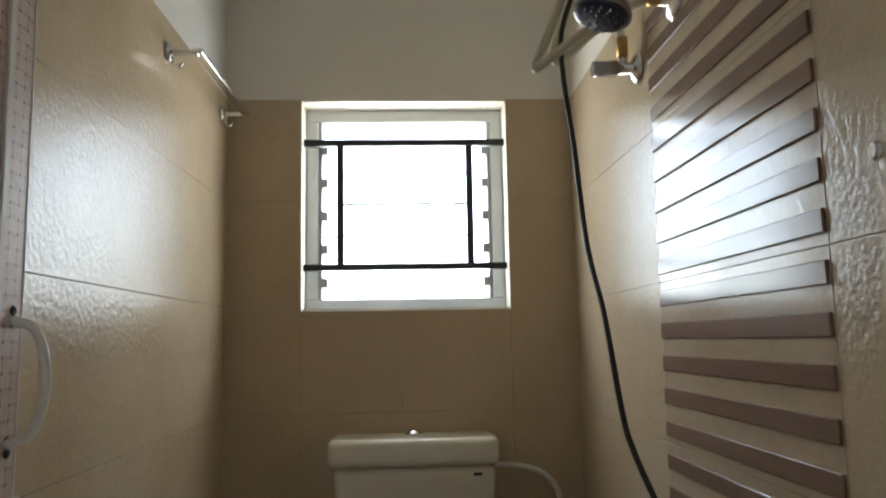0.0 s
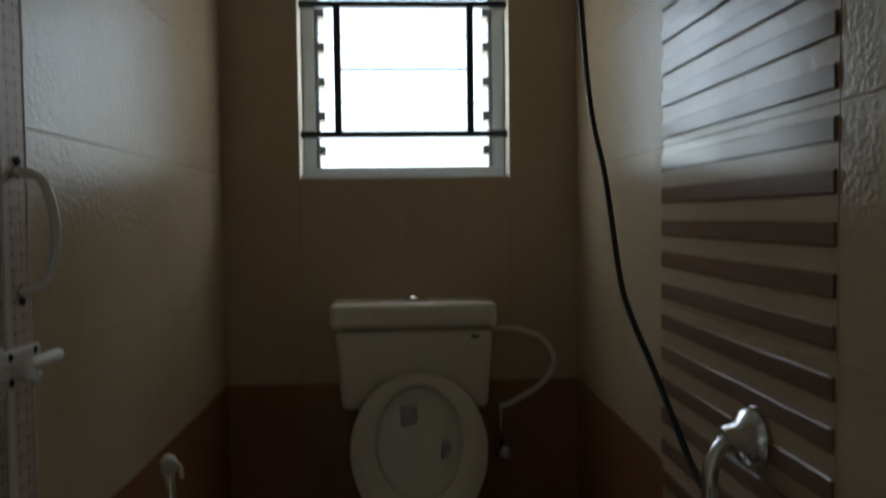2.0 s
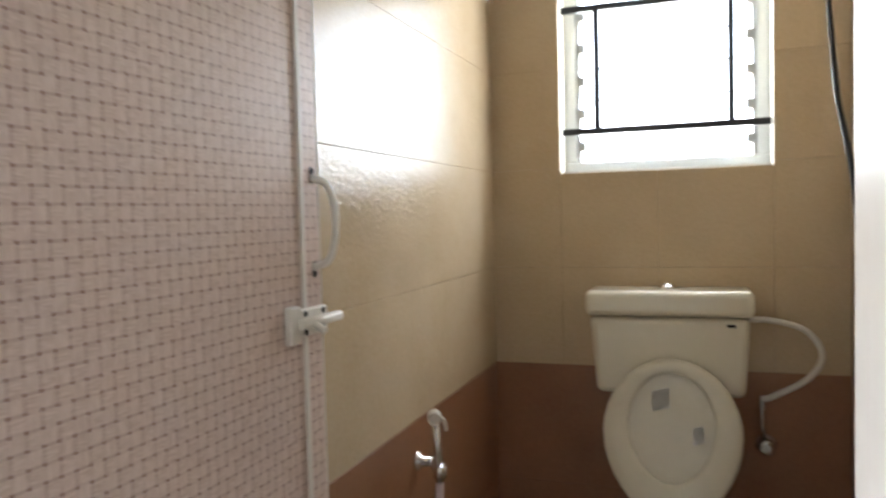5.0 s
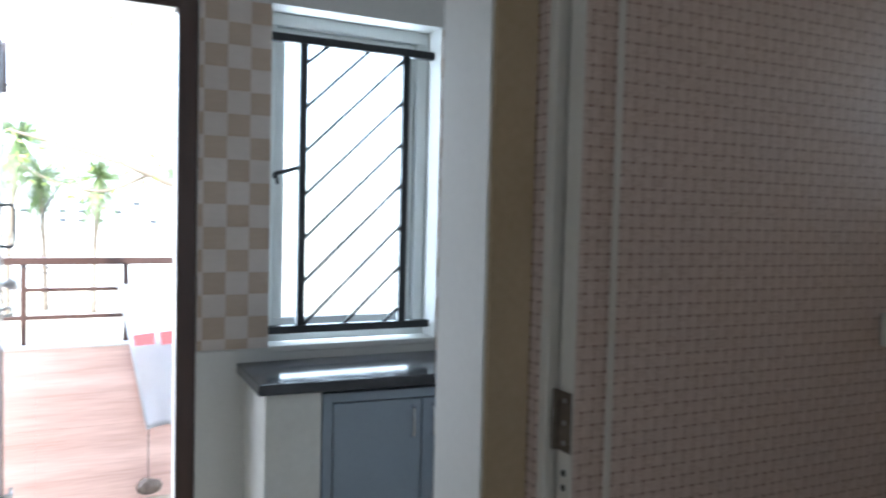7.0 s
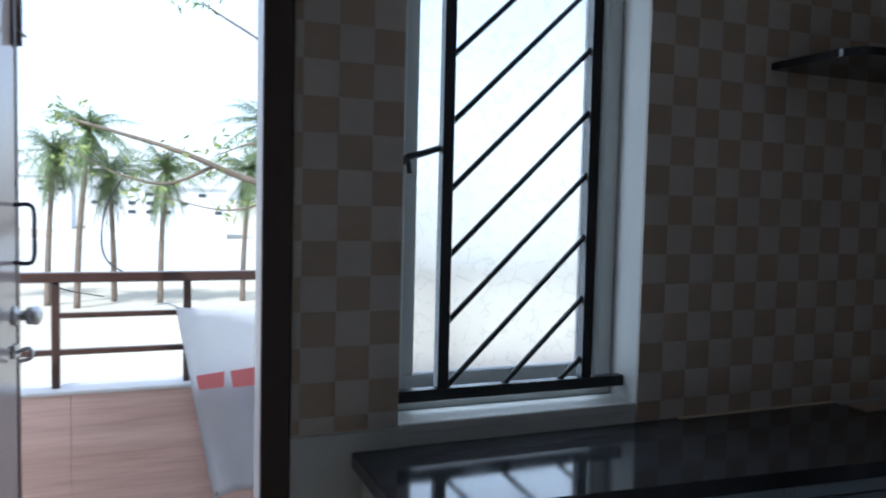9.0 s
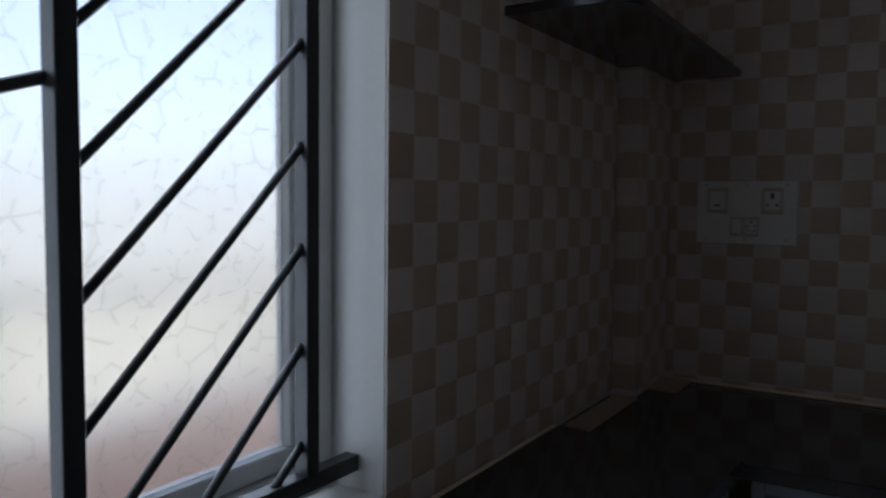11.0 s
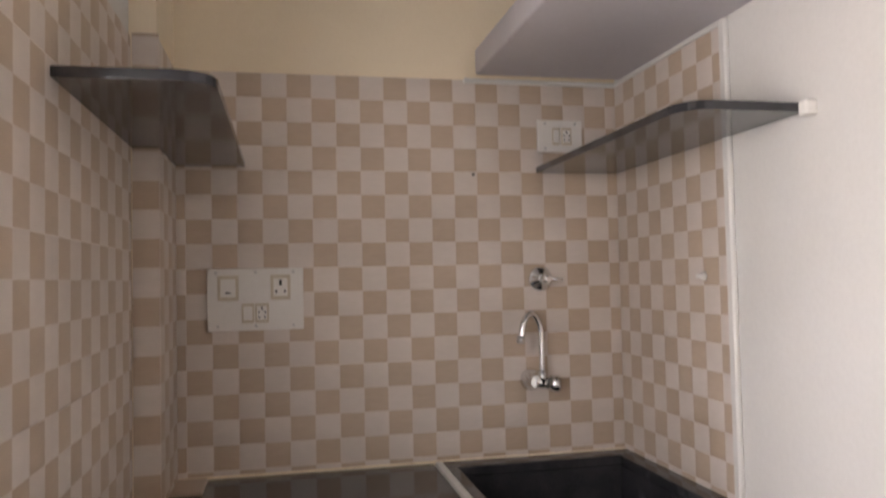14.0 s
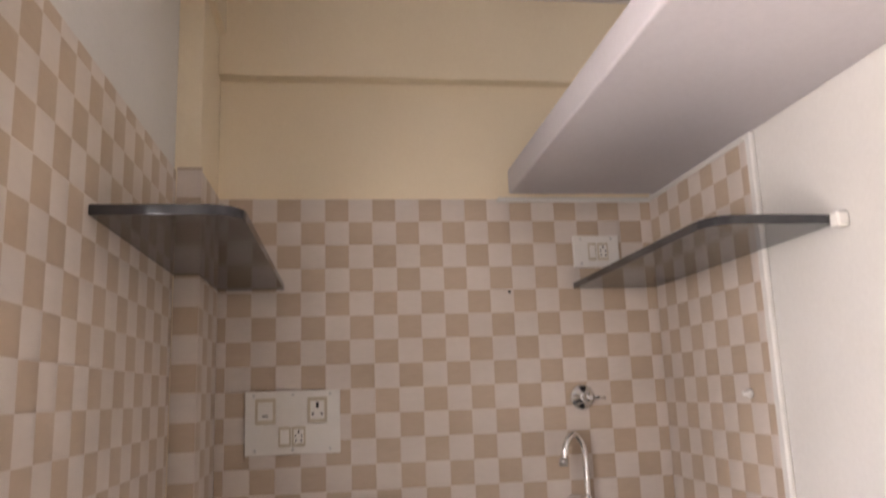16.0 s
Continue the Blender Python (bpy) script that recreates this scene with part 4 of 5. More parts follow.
def bath_door_leaf():
    ob = thing("bathroom_door", "pink basket-weave laminate door standing open with white beads", "door")
    moved(ob, (0.115, 0.197, 1.172), (0.077, 0.140, 1.132), (1, 0.975, 1.03), -1.7)
    x0, x1 = 0.114, 0.147
    ya, yb, z0, z1 = 0.20, 0.965, 0.012, 2.01
    part("leaf", boxes((x0 + 0.001, x1 - 0.001, ya + 0.004, yb - 0.004, z0, z1)), WEAVE, ob)
    bm = bmesh.new()
    box(bm, x0, x1, ya, ya + 0.0035, z0, z1, 0.001, 1)
    part("edge_trim", bm, PVCW, ob, "white plastic hinge edge")
    bm = bmesh.new()
    box(bm, x0, x1, yb - 0.0035, yb, z0, z1, 0.001, 1)
    part("edge_trim", bm, PVCW, ob, "white plastic lock edge")
    for y in (0.262, 0.905):
        bm = bmesh.new()
        box(bm, x1 - 0.001, x1 + 0.004, y - 0.0055, y + 0.0055, z0, z1, 0.0015, 2)
        part("bead", bm, PVCW, ob, "white plastic panel bead")
    for z in (0.30, 1.09, 1.8):
        bm = bmesh.new()
        box(bm, x0 + 0.001, x1 - 0.001, ya - 0.003, ya - 0.0003, z, z + 0.082, 0.001, 1)
        cyl(bm, (x0 - 0.002, ya - 0.004, z), (x0 - 0.002, ya - 0.004, z + 0.082), 0.005, seg=10)
        h = part("hinge", bm, RUST, ob, "tarnished steel butt hinge")
        for k in (0.012, 0.04, 0.07):
            bm = bmesh.new()
            lathe(bm, (x0 + 0.018, ya - 0.0029, z + k), (0, -1, 0), [(0, 0.004), (0.001, 0.0035)], 8)
            part("screw", bm, STEEL, h)
    for z in (1.06, 1.04):
        bm = bmesh.new()
        lathe(bm, (x0 + 0.016, ya - 0.0001, z), (0, -1, 0), [(0, 0.005), (0.0008, 0.005)], 10)
        part("screw_hole", bm, DARK, ob)
    bm = bmesh.new()
    box(bm, x1, x1 + 0.014, 0.845, 0.875, 1.205, 1.262, 0.003, 2)
    box(bm, x1, x1 + 0.012, 0.875, 0.96, 1.213, 1.255, 0.003, 2)
    bolt = part("bolt", bm, PVCW, ob, "white plastic sliding bolt")
    bm = bmesh.new()
    cyl(bm, (x1 + 0.016, 0.865, 1.234), (x1 + 0.016, 0.992, 1.234), 0.008, seg=12)
    cyl(bm, (x1 + 0.016, 0.90, 1.234), (x1 + 0.04, 0.90, 1.222), 0.006, seg=10)
    part("bolt_bar", bm, PVCW, bolt)
    for y, z in ((0.89, 1.248), (0.945, 1.248), (0.89, 1.22), (0.945, 1.22)):
        bm = bmesh.new()
        lathe(bm, (x1 + 0.012, y, z), (1, 0, 0), [(0, 0.005), (0.0012, 0.004)], 8)
        part("screw", bm, DARK, bolt)
    bm = bmesh.new()
    tube(bm, [(x1, 0.94, 1.315), (x1 + 0.03, 0.942, 1.33), (x1 + 0.042, 0.943, 1.385), (x1 + 0.03, 0.942, 1.44), (x1, 0.94, 1.455)], 0.006, 10)
    hd = part("handle", bm, PVCW, ob, "white plastic bow handle")
    for z in (1.305, 1.318, 1.452, 1.466):
        bm = bmesh.new()
        lathe(bm, (x1, 0.942, z), (1, 0, 0), [(0, 0.006), (0.002, 0.005)], 8)
        part("screw", bm, DARK, hd)


bath_door_leaf()
for r in ((OX0, OX0 + 0.008, DY0 + 0.003, 0.1235), (OX1 - 0.008, OX1, DY0 + 0.003, 0.1235)):
    bm = bmesh.new()
    box(bm, *r, 0, OT - 0.002, 0.001, 1)
    solid("trim", bm, BEIGE, "tan tile lining of the doorway reveal", "trim", S)


# ---- bathroom window ----
def bath_window():
    ob = thing("window_2", "square white louvre window in the bathroom", "window", kind=S)
    y0, y1 = BN + 0.10, BN + 0.17
    w = 0.042
    bm = bmesh.new()
    box(bm, BX0, BX1, y0, y1, BZ0, BZ0 + w, 0.003, 1)
    box(bm, BX0, BX1, y0, y1, BZ1 - w, BZ1, 0.003, 1)
    box(bm, BX0, BX0 + w, y0, y1, BZ0 + w, BZ1 - w, 0.003, 1)
    box(bm, BX1 - w, BX1, y0, y1, BZ0 + w, BZ1 - w, 0.003, 1)
    part("window_frame", bm, FRAMEW, ob)
    for x in (BX0 + w, BX1 - w - 0.012):
        bm = bmesh.new()
        box(bm, x, x + 0.012, y0 + 0.01, y1 - 0.01, BZ0 + w, BZ1 - w, 0.002, 1)
        ch = part("channel", bm, STEEL, ob, "metal louvre channel")
        for k in range(5):
            z = BZ0 + w + 0.06 + k * 0.115
            bm = bmesh.new()
            s = 1 if x < 0.5 else -1
            box(bm, x + (0.012 if s > 0 else -0.02), x + (0.032 if s > 0 else 0), y0 + 0.0, y1, z - 0.02, z + 0.012, 0.002, 1)
            part("clip", bm, STEEL, ch)
    for k in range(5):
        z = BZ0 + w + 0.06 + k * 0.115
        bm = bmesh.new()
        vs = box(bm, BX0 + w + 0.014, BX1 - w - 0.014, -0.06, 0.06, -0.0025, 0.0025)
        bmesh.ops.rotate(bm, verts=vs, cent=(0, 0, 0), matrix=Matrix.Rotation(radians(-38), 3, "X"))
        bmesh.ops.translate(bm, verts=vs, vec=(0, (y0 + y1) / 2, z))
        p = part("louvre", bm, LOUVRE, ob)
        p.visible_shadow = False
    bm = bmesh.new()
    box(bm, BX0 + 0.002, BX1 - 0.002, BN + 0.002, y0, BZ0 - 0.001, BZ0 + 0.006, 0.002, 1)
    part("window_sill", bm, WHITE, ob)


bath_window()


def bath_grille():
    ob = thing("window_grille", "black iron square grille with thin rods in the bathroom window", "window grille")
    y, h = BN + 0.045, 0.011
    xa, xb, z0, z1 = 0.374, 0.809, 1.636, 2.059
    for z in (z0, z1):
        bm = bmesh.new()
        box(bm, BX0 + 0.001, BX1 - 0.001, y - h, y + h, z - h, z + h, 0.0015, 1)
        part("rail", bm, IRON, ob)
    for x in (xa, xb):
        bm = bmesh.new()
        box(bm, x - h, x + h, y - h, y + h, z0 + h, z1 - h, 0.0015, 1)
        part("stile", bm, IRON, ob)
    for z in (1.741, 1.847, 1.953):
        bm = bmesh.new()
        cyl(bm, (xa + h - 0.003, y, z), (xb - h + 0.003, y, z), 0.003, seg=8)
        part("rod", bm, IRON, ob)


bath_grille()


# ---- toilet ----
def ring(cx, cy, rx, ry_front, ry_back, z, n=32):
    """An egg-shaped ring of points, its narrow front to -y."""
    out = []
    for i in range(n):
        a = 2 * math.pi * i / n
        ry = ry_front if math.sin(a) < 0 else ry_back
        out.append(Vector((cx + rx * math.cos(a), cy + ry * math.sin(a), z)))
    return out


def loft_rings(bm, rings, cap0=True, cap1=True):
    vr = [[bm.verts.new(p) for p in r] for r in rings]
    n = len(vr[0])
    for a, b in zip(vr, vr[1:]):
        for i in range(n):
            bm.faces.new((a[i], a[(i + 1) % n], b[(i + 1) % n], b[i])).smooth = True
    if cap0:
        bm.faces.new(vr[0][::-1])
    if cap1:
        bm.faces.new(vr[-1])


def toilet():
    cx = 0.615
    ob = thing("toilet", "cream ceramic toilet with cistern, its seat and lid raised", "toilet")
    moved(ob, (cx, 2.402, 0.012), (0.621, 2.402, BF), (1.045, 1.04, 1.024))
    bm = bmesh.new()
    loft_rings(bm, [ring(cx, 2.0, 0.125, 0.20, 0.17, 0.012), ring(cx, 2.0, 0.12, 0.19, 0.165, 0.03), ring(cx, 2.0, 0.095, 0.14, 0.15, 0.10), ring(cx, 1.99, 0.10, 0.15, 0.15, 0.18),
                    ring(cx, 1.97, 0.145, 0.215, 0.18, 0.27), ring(cx, 1.96, 0.185, 0.25, 0.21, 0.345), ring(cx, 1.96, 0.200, 0.262, 0.222, 0.385), ring(cx, 1.96, 0.200, 0.262, 0.222, 0.402),
                    ring(cx, 1.96, 0.192, 0.254, 0.214, 0.41), ring(cx, 1.955, 0.155, 0.20, 0.155, 0.409), ring(cx, 1.955, 0.148, 0.192, 0.148, 0.395), ring(cx, 1.96, 0.135, 0.18, 0.14, 0.33),
                    ring(cx, 1.98, 0.09, 0.12, 0.10, 0.25), ring(cx, 1.99, 0.05, 0.07, 0.06, 0.21)])
    part("bowl", bm, CERAMIC, ob)
    bm = bmesh.new()
    loft_rings(bm, [ring(cx, 1.985, 0.086, 0.11, 0.095, 0.262), ring(cx, 1.985, 0.086, 0.11, 0.095, 0.264)])
    part("water", bm, LOUVRE, ob)
    bm = bmesh.new()
    box(bm, cx - 0.15, cx + 0.15, 2.14, 2.30, 0.30, 0.408, 0.02, 3)
    part("rear_deck", bm, CERAMIC, ob)
    # cistern, wider at the top
    bm = bmesh.new()
    vs = box(bm, 0.372, 0.838, 2.235, 2.40, 0.785, 1.03)
    for v in vs:
        if v.co.z < 0.9:
            v.co.x = cx + (v.co.x - cx) * 0.93
            if v.co.y < 2.3:
                v.co.y += 0.012
    bmesh.ops.bevel(bm, geom=list(bm.edges), offset=0.022, segments=4, affect="EDGES", profile=0.5)
    tank = part("cistern", bm, CERAMIC, ob)
    bm = bmesh.new()
    box(bm, 0.360, 0.848, 2.222, 2.402, 1.032, 1.112, 0.02, 4)
    part("cistern_lid", bm, CERAMIC, tank)
    bm = bmesh.new()
    lathe(bm, (0.604, 2.315, 1.112), (0, 0, 1), [(0, 0.028), (0.004, 0.027), (0.008, 0.02), (0.014, 0.016), (0.016, 0.0)])
    part("flush_button", bm, CHROME, tank, "chrome flush button")
    bm = bmesh.new()
    box(bm, 0.772, 0.796, 2.2335, 2.236, 1.003, 1.012, 0.001, 1)
    part("logo_bar", bm, DARK, tank)
    bm = bmesh.new()
    cyl(bm, (cx, 2.36, 0.40), (cx, 2.36, 0.79), 0.03)
    part("flush_pipe", bm, PVCW, ob)

    # raised seat ring and lid, leaning back on the cistern
    def egg(rx, ryu, ryd, n=36):
        out = []
        for i in range(n):
            a = 2 * math.pi * i / n
            s = math.sin(a)
            out.append((rx * math.cos(a) * (1 - 0.12 * max(0, -s) ** 2), (ryu if s > 0 else ryd) * s))
        return out

    def upright(p, d):
        # p: across, up; d: toward the viewer
        base = Vector((cx, 2.145, 0.425))
        up = Vector((0, 0.075, 0.47)).normalized()
        out = Vector((0, -up.z, up.y))
        return base + Vector((p[0], 0, 0)) + up * (p[1] + 0.265) + out * d

    bm = bmesh.new()
    outer = egg(0.198, 0.222, 0.262)
    loft_rings(bm, [[upright((x * k, y * k), d) for x, y in outer] for k, d in ((0.97, 0.0), (1.0, 0.004), (1.0, 0.012), (0.97, 0.017))])
    part("lid", bm, CERAMIC, ob)
    bm = bmesh.new()
    inner = egg(0.122, 0.160, 0.165)
    outer = egg(0.195, 0.218, 0.258)
    prof = [(outer, 0.97, 0.019), (outer, 1.0, 0.024), (outer, 1.0, 0.034), (outer, 0.96, 0.040), (inner, 1.07, 0.040), (inner, 1.0, 0.034), (inner, 1.0, 0.024), (inner, 1.05, 0.019)]
    rings = [[bm.verts.new(upright((x * k, y * k + (0.02 if e is inner else 0)), d)) for x, y in e] for e, k, d in prof]
    for a, b in zip(rings, rings[1:] + rings[:1]):
        for i in range(36):
            bm.faces.new((a[i], a[(i + 1) % 36], b[(i + 1) % 36], b[i])).smooth = True
    seat = part("seat", bm, CERAMIC, ob)
    bm = bmesh.new()
    box(bm, cx - 0.085, cx + 0.085, 2.125, 2.15, 0.412, 0.436, 0.006, 2)
    part("hinge_bar", bm, CERAMIC, ob)
    for dx in (-0.07, 0.07):
        bm = bmesh.new()
        cyl(bm, (cx + dx, 2.12, 0.41), (cx + dx, 2.12, 0.44), 0.012)
        part("hinge_cap", bm, CERAMIC, ob)
    for p, w, h in (((-0.03, 0.10), 0.05, 0.06), ((0.075, 0.0), 0.03, 0.05)):
        bm = bmesh.new()
        vs = [bm.verts.new(upright((p[0] + a * w / 2, p[1] + b * h / 2 + 0.02 * a * 0.3), 0.0178)) for a, b in ((-1, -1), (1, -1), (1, 1), (-1, 1))]
        bm.faces.new(vs)
        bmesh.ops.solidify(bm, geom=bm.faces[:], thickness=0.0006)
        part("paper_label", bm, PLATE, ob, "scrap of white paper label")
    for a in (200, 235, 262, 300, 335):
        bm = bmesh.new()
        x, y = 0.201 * math.cos(radians(a)), 0.263 * math.sin(radians(a))
        bmesh.ops.create_icosphere(bm, subdivisions=1, radius=0.011)
        for v in bm.verts:
            v.co = Vector((v.co.x * 1.2, v.co.y * 0.5, v.co.z * 0.8)) + Vector((cx + x * 0.995, 1.96 + y * 0.995, 0.393))
        part("tape_scrap", bm, DARK if a != 300 else TAPE, ob, "scrap of packing tape")
    # inlet hose and stop cock
    bm = bmesh.new()
    tube(bm, [(0.838, 2.35, 1.012), (0.90, 2.345, 1.012), (0.99, 2.34, 0.985), (1.035, 2.34, 0.915), (1.0, 2.34, 0.84), (0.90, 2.35, 0.775), (0.872, 2.36, 0.765)], 0.009, 10)
    part("inlet_hose", bm, PVCW, ob, "white plastic inlet hose")
    bm = bmesh.new()
    lathe(bm, (0.885, BN - 0.009, 0.612), (0, -1, 0), [(0, 0.032), (0.004, 0.032), (0.012, 0.016), (0.03, 0.014), (0.034, 0.024), (0.05, 0.024), (0.056, 0.012)])
    cyl(bm, (0.878, BN - 0.03, 0.62), (0.872, BN - 0.04, 0.765), 0.008)
    part("stop_cock", bm, CHROME, ob, "chrome stop cock")


toilet()


# ---- wash basin ----
def wash_basin():
    ob = thing("wash_basin", "cream ceramic wall-hung wash basin with a tap", "wash basin")
    moved(ob, (BE - 0.009, 0.852, 0.965), (BE - 0.009, 0.993, 0.85), (1.22, 1.19, 1.15))
    xr, xl, ya, yb, z = BE - 0.009, 0.828, 0.345, 0.852, 0.965
    cy = (ya + yb) / 2

    def outline(inset, zz, n=40):
        out = []
        hx, hy = (xr - xl), (yb - ya) / 2
        for i in range(n):
            a = 2 * math.pi * i / n
            c, s = math.cos(a), math.sin(a)
            if c < 0:
                px = -abs(c) ** 0.85 * (hx * 0.56 - inset)
                py = math.copysign(abs(s) ** 0.75, s) * (hy - inset)
            else:
                px = abs(c) ** 0.3 * (hx * 0.44 - inset * 0.15)
                py = math.copysign(abs(s) ** 0.45, s) * (hy - inset)
            out.append(Vector((xl + hx * 0.56 + px, cy + py, zz)))
        return out

    def bowl(k, zz, n=40):
        out = []
        for i in range(n):
            a = 2 * math.pi * i / n
            out.append(Vector((0.963 + 0.105 * k * math.cos(a) * (1.0 if math.cos(a) < 0 else 0.85), cy + 0.205 * k * math.copysign(abs(math.sin(a)) ** 0.9, math.sin(a)), zz)))
        return out

    bm = bmesh.new()
    loft_rings(bm, [outline(0.13, z - 0.19), outline(0.10, z - 0.17), outline(0.05, z - 0.10), outline(0.012, z - 0.045), outline(0.0, z - 0.022), outline(0.0, z - 0.006), outline(0.006, z),
                    outline(0.022, z - 0.002), outline(0.03, z - 0.010), bowl(1.0, z - 0.016), bowl(0.96, z - 0.035), bowl(0.85, z - 0.085), bowl(0.6, z - 0.125), bowl(0.25, z - 0.135), bowl(0.12, z - 0.137)])
    part("bowl", bm, CERAMIC, ob)
    bm = bmesh.new()
    box(bm, xr - 0.028, xr, ya + 0.02, yb - 0.02, z - 0.012, z + 0.012, 0.008, 3)
    part("upstand", bm, CERAMIC, ob)
    bm = bmesh.new()
    lathe(bm, (0.963, cy, z - 0.137), (0, 0, 1), [(0, 0.024), (0.003, 0.024), (0.004, 0.018), (0.001, 0.012)])
    part("waste", bm, CHROME, ob, "chrome waste fitting")
    bm = bmesh.new()
    cyl(bm, (0.978, cy, z - 0.19), (0.978, cy, z - 0.40), 0.018)
    tube(bm, [(0.978, cy, z - 0.38), (0.978, cy, z - 0.46), (1.028, cy, z - 0.48), (BE - 0.01, cy, z - 0.47)], 0.018, 10)
    part("waste_pipe", bm, PVCW, ob)
    # pillar tap
    tx, ty = 1.12, 0.525
    tap = part("tap_base", _tap_base(tx, ty, z), CHROME, ob, "chrome pillar tap")
    bm = bmesh.new()
    tube(bm, [(tx, ty, z + 0.045), (tx - 0.025, ty + 0.018, z + 0.06), (tx - 0.055, ty + 0.045, z + 0.064), (tx - 0.08, ty + 0.064, z + 0.05), (tx - 0.086, ty + 0.068, z + 0.034)], 0.013, 12, taper=0.0115)
    part("spout", bm, CHROME, tap)
    bm = bmesh.new()
    cyl(bm, (tx - 0.036, ty + 0.028, z + 0.063), (tx - 0.048, ty + 0.038, z + 0.065), 0.0142, seg=14)
    part("tape_band", bm, TAPE, tap, "blue tape band")
    bm = bmesh.new()
    lathe(bm, (tx, ty, z + 0.085), (0, 0, 1), [(0, 0.014), (0.004, 0.022), (0.03, 0.023), (0.038, 0.016)])
    part("tap_handle", bm, CHROME, tap)


def _tap_base(tx, ty, z):
    bm = bmesh.new()
    lathe(bm, (tx, ty, z - 0.012), (0, 0, 1), [(0, 0.028), (0.012, 0.028), (0.02, 0.019), (0.06, 0.018), (0.085, 0.02), (0.097, 0.012)])
    return bm


wash_basin()


# ---- wall mixer, shower, geyser ----
HEATER = dict(old=(0.945, 1.50, 2.285), to=(0.958, 1.62, 2.385), size=(1.085, 1.155, 1.155))

def wall_mixer():
    ob = thing("bath_mixer", "chrome two-knob wall mixer with a riser pipe", "tap")
    moved(ob, (1.146, 1.002, 1.092), (BE - 0.009, 1.123, 1.001), (1.16, 1.16, 1.16))
    x, z = 1.073, 0.915
    bm = bmesh.new()
    cyl(bm, (x, 0.86, z), (x, 1.12, z), 0.019)
    cyl(bm, (x, 0.99, z), (x - 0.03, 0.99, z - 0.02), 0.017)
    part("body", bm, CHROME, ob)
    for y in (0.90, 1.08):
        bm = bmesh.new()
        cyl(bm, (x, y, z), (BE - 0.01, y, z), 0.014)
        lathe(bm, (BE - 0.008, y, z), (-1, 0, 0), [(0, 0.034), (0.004, 0.034), (0.016, 0.02)])
        part("leg", bm, CHROME, ob)
    for y, d in ((0.86, -1), (1.12, 1)):
        bm = bmesh.new()
        lathe(bm, (x, y, z), (0, d, 0), [(0, 0.019), (0.004, 0.032), (0.03, 0.034), (0.048, 0.028), (0.055, 0.012)])
        part("knob", bm, CHROME, ob)
    bm = bmesh.new()
    lathe(bm, (x, 0.935, z + 0.012), (-0.3, -0.2, 1), [(0, 0.017), (0.02, 0.02), (0.05, 0.02), (0.055, 0.016), (0.09, 0.021), (0.10, 0.014)])
    part("diverter", bm, SHOWER_GREY, ob, "grey diverter knob")
    bm = bmesh.new()
    tube(bm, [(x, 0.985, z + 0.015), (x, 0.985, z + 0.10), (x + 0.004, 0.988, z + 0.145), (x + 0.025, 0.995, z + 0.172), (BE - 0.03, 1.0, z + 0.177)], 0.011, 12)
    part("riser", bm, CHROME, ob)
    bm = bmesh.new()
    lathe(bm, (BE - 0.012, 1.002, z + 0.177), (-1, 0, 0), [(0, 0.045), (0.006, 0.045), (0.022, 0.036), (0.03, 0.02), (0.05, 0.015)])
    part("flange", bm, CHROME, ob)


wall_mixer()


def shower():
    ob = thing("shower", "overhead shower on a bent chrome arm", "shower")
    moved(ob, (1.149, 1.05, 2.0), (BE - 0.009, 1.159, 2.059), (1.188, 1.188, 1.188))
    y = 1.05
    bm = bmesh.new()
    lathe(bm, (BE - 0.009, y, 2.0), (-1, 0, 0), [(0, 0.042), (0.005, 0.042), (0.016, 0.03), (0.018, 0.013), (0.03, 0.013)])
    part("flange", bm, CHROME, ob)
    bm = bmesh.new()
    tube(bm, [(BE - 0.02, y, 2.0), (1.068, y, 2.002), (1.023, y, 2.0), (1.0, y, 1.985), (0.988, y, 1.965)], 0.0105, 12)
    part("arm", bm, CHROME, ob)
    bm = bmesh.new()
    d = Vector((-0.30, -0.06, -0.95))
    lathe(bm, (0.99, y, 1.968), d, [(0, 0.013), (0.006, 0.018), (0.022, 0.019), (0.026, 0.022), (0.045, 0.025), (0.062, 0.038), (0.072, 0.043), (0.078, 0.042)])
    h = part("head", bm, SHOWER_GREY, ob, "grey plastic shower head")
    bm = bmesh.new()
    c = Vector((0.99, y, 1.968)) + d.normalized() * 0.078
    lathe(bm, c, d, [(0, 0.040), (0.004, 0.039), (0.005, 0.034), (0.006, 0.0)])
    part("face", bm, PLASTIC_BLUE, h, "dark blue spray face")
    q = d.to_track_quat("Z", "Y")
    bm = bmesh.new()
    for k, n in ((0.012, 6), (0.022, 11), (0.031, 15)):
        for i in range(n):
            a = 2 * math.pi * i / n
            p = c + q @ Vector((k * math.cos(a), k * math.sin(a), 0.005))
            cyl(bm, p, p + d.normalized() * 0.004, 0.0018, seg=6)
    tagged(part("nozzles", bm, SHOWER_GREY, h), kind="stuff")


shower()


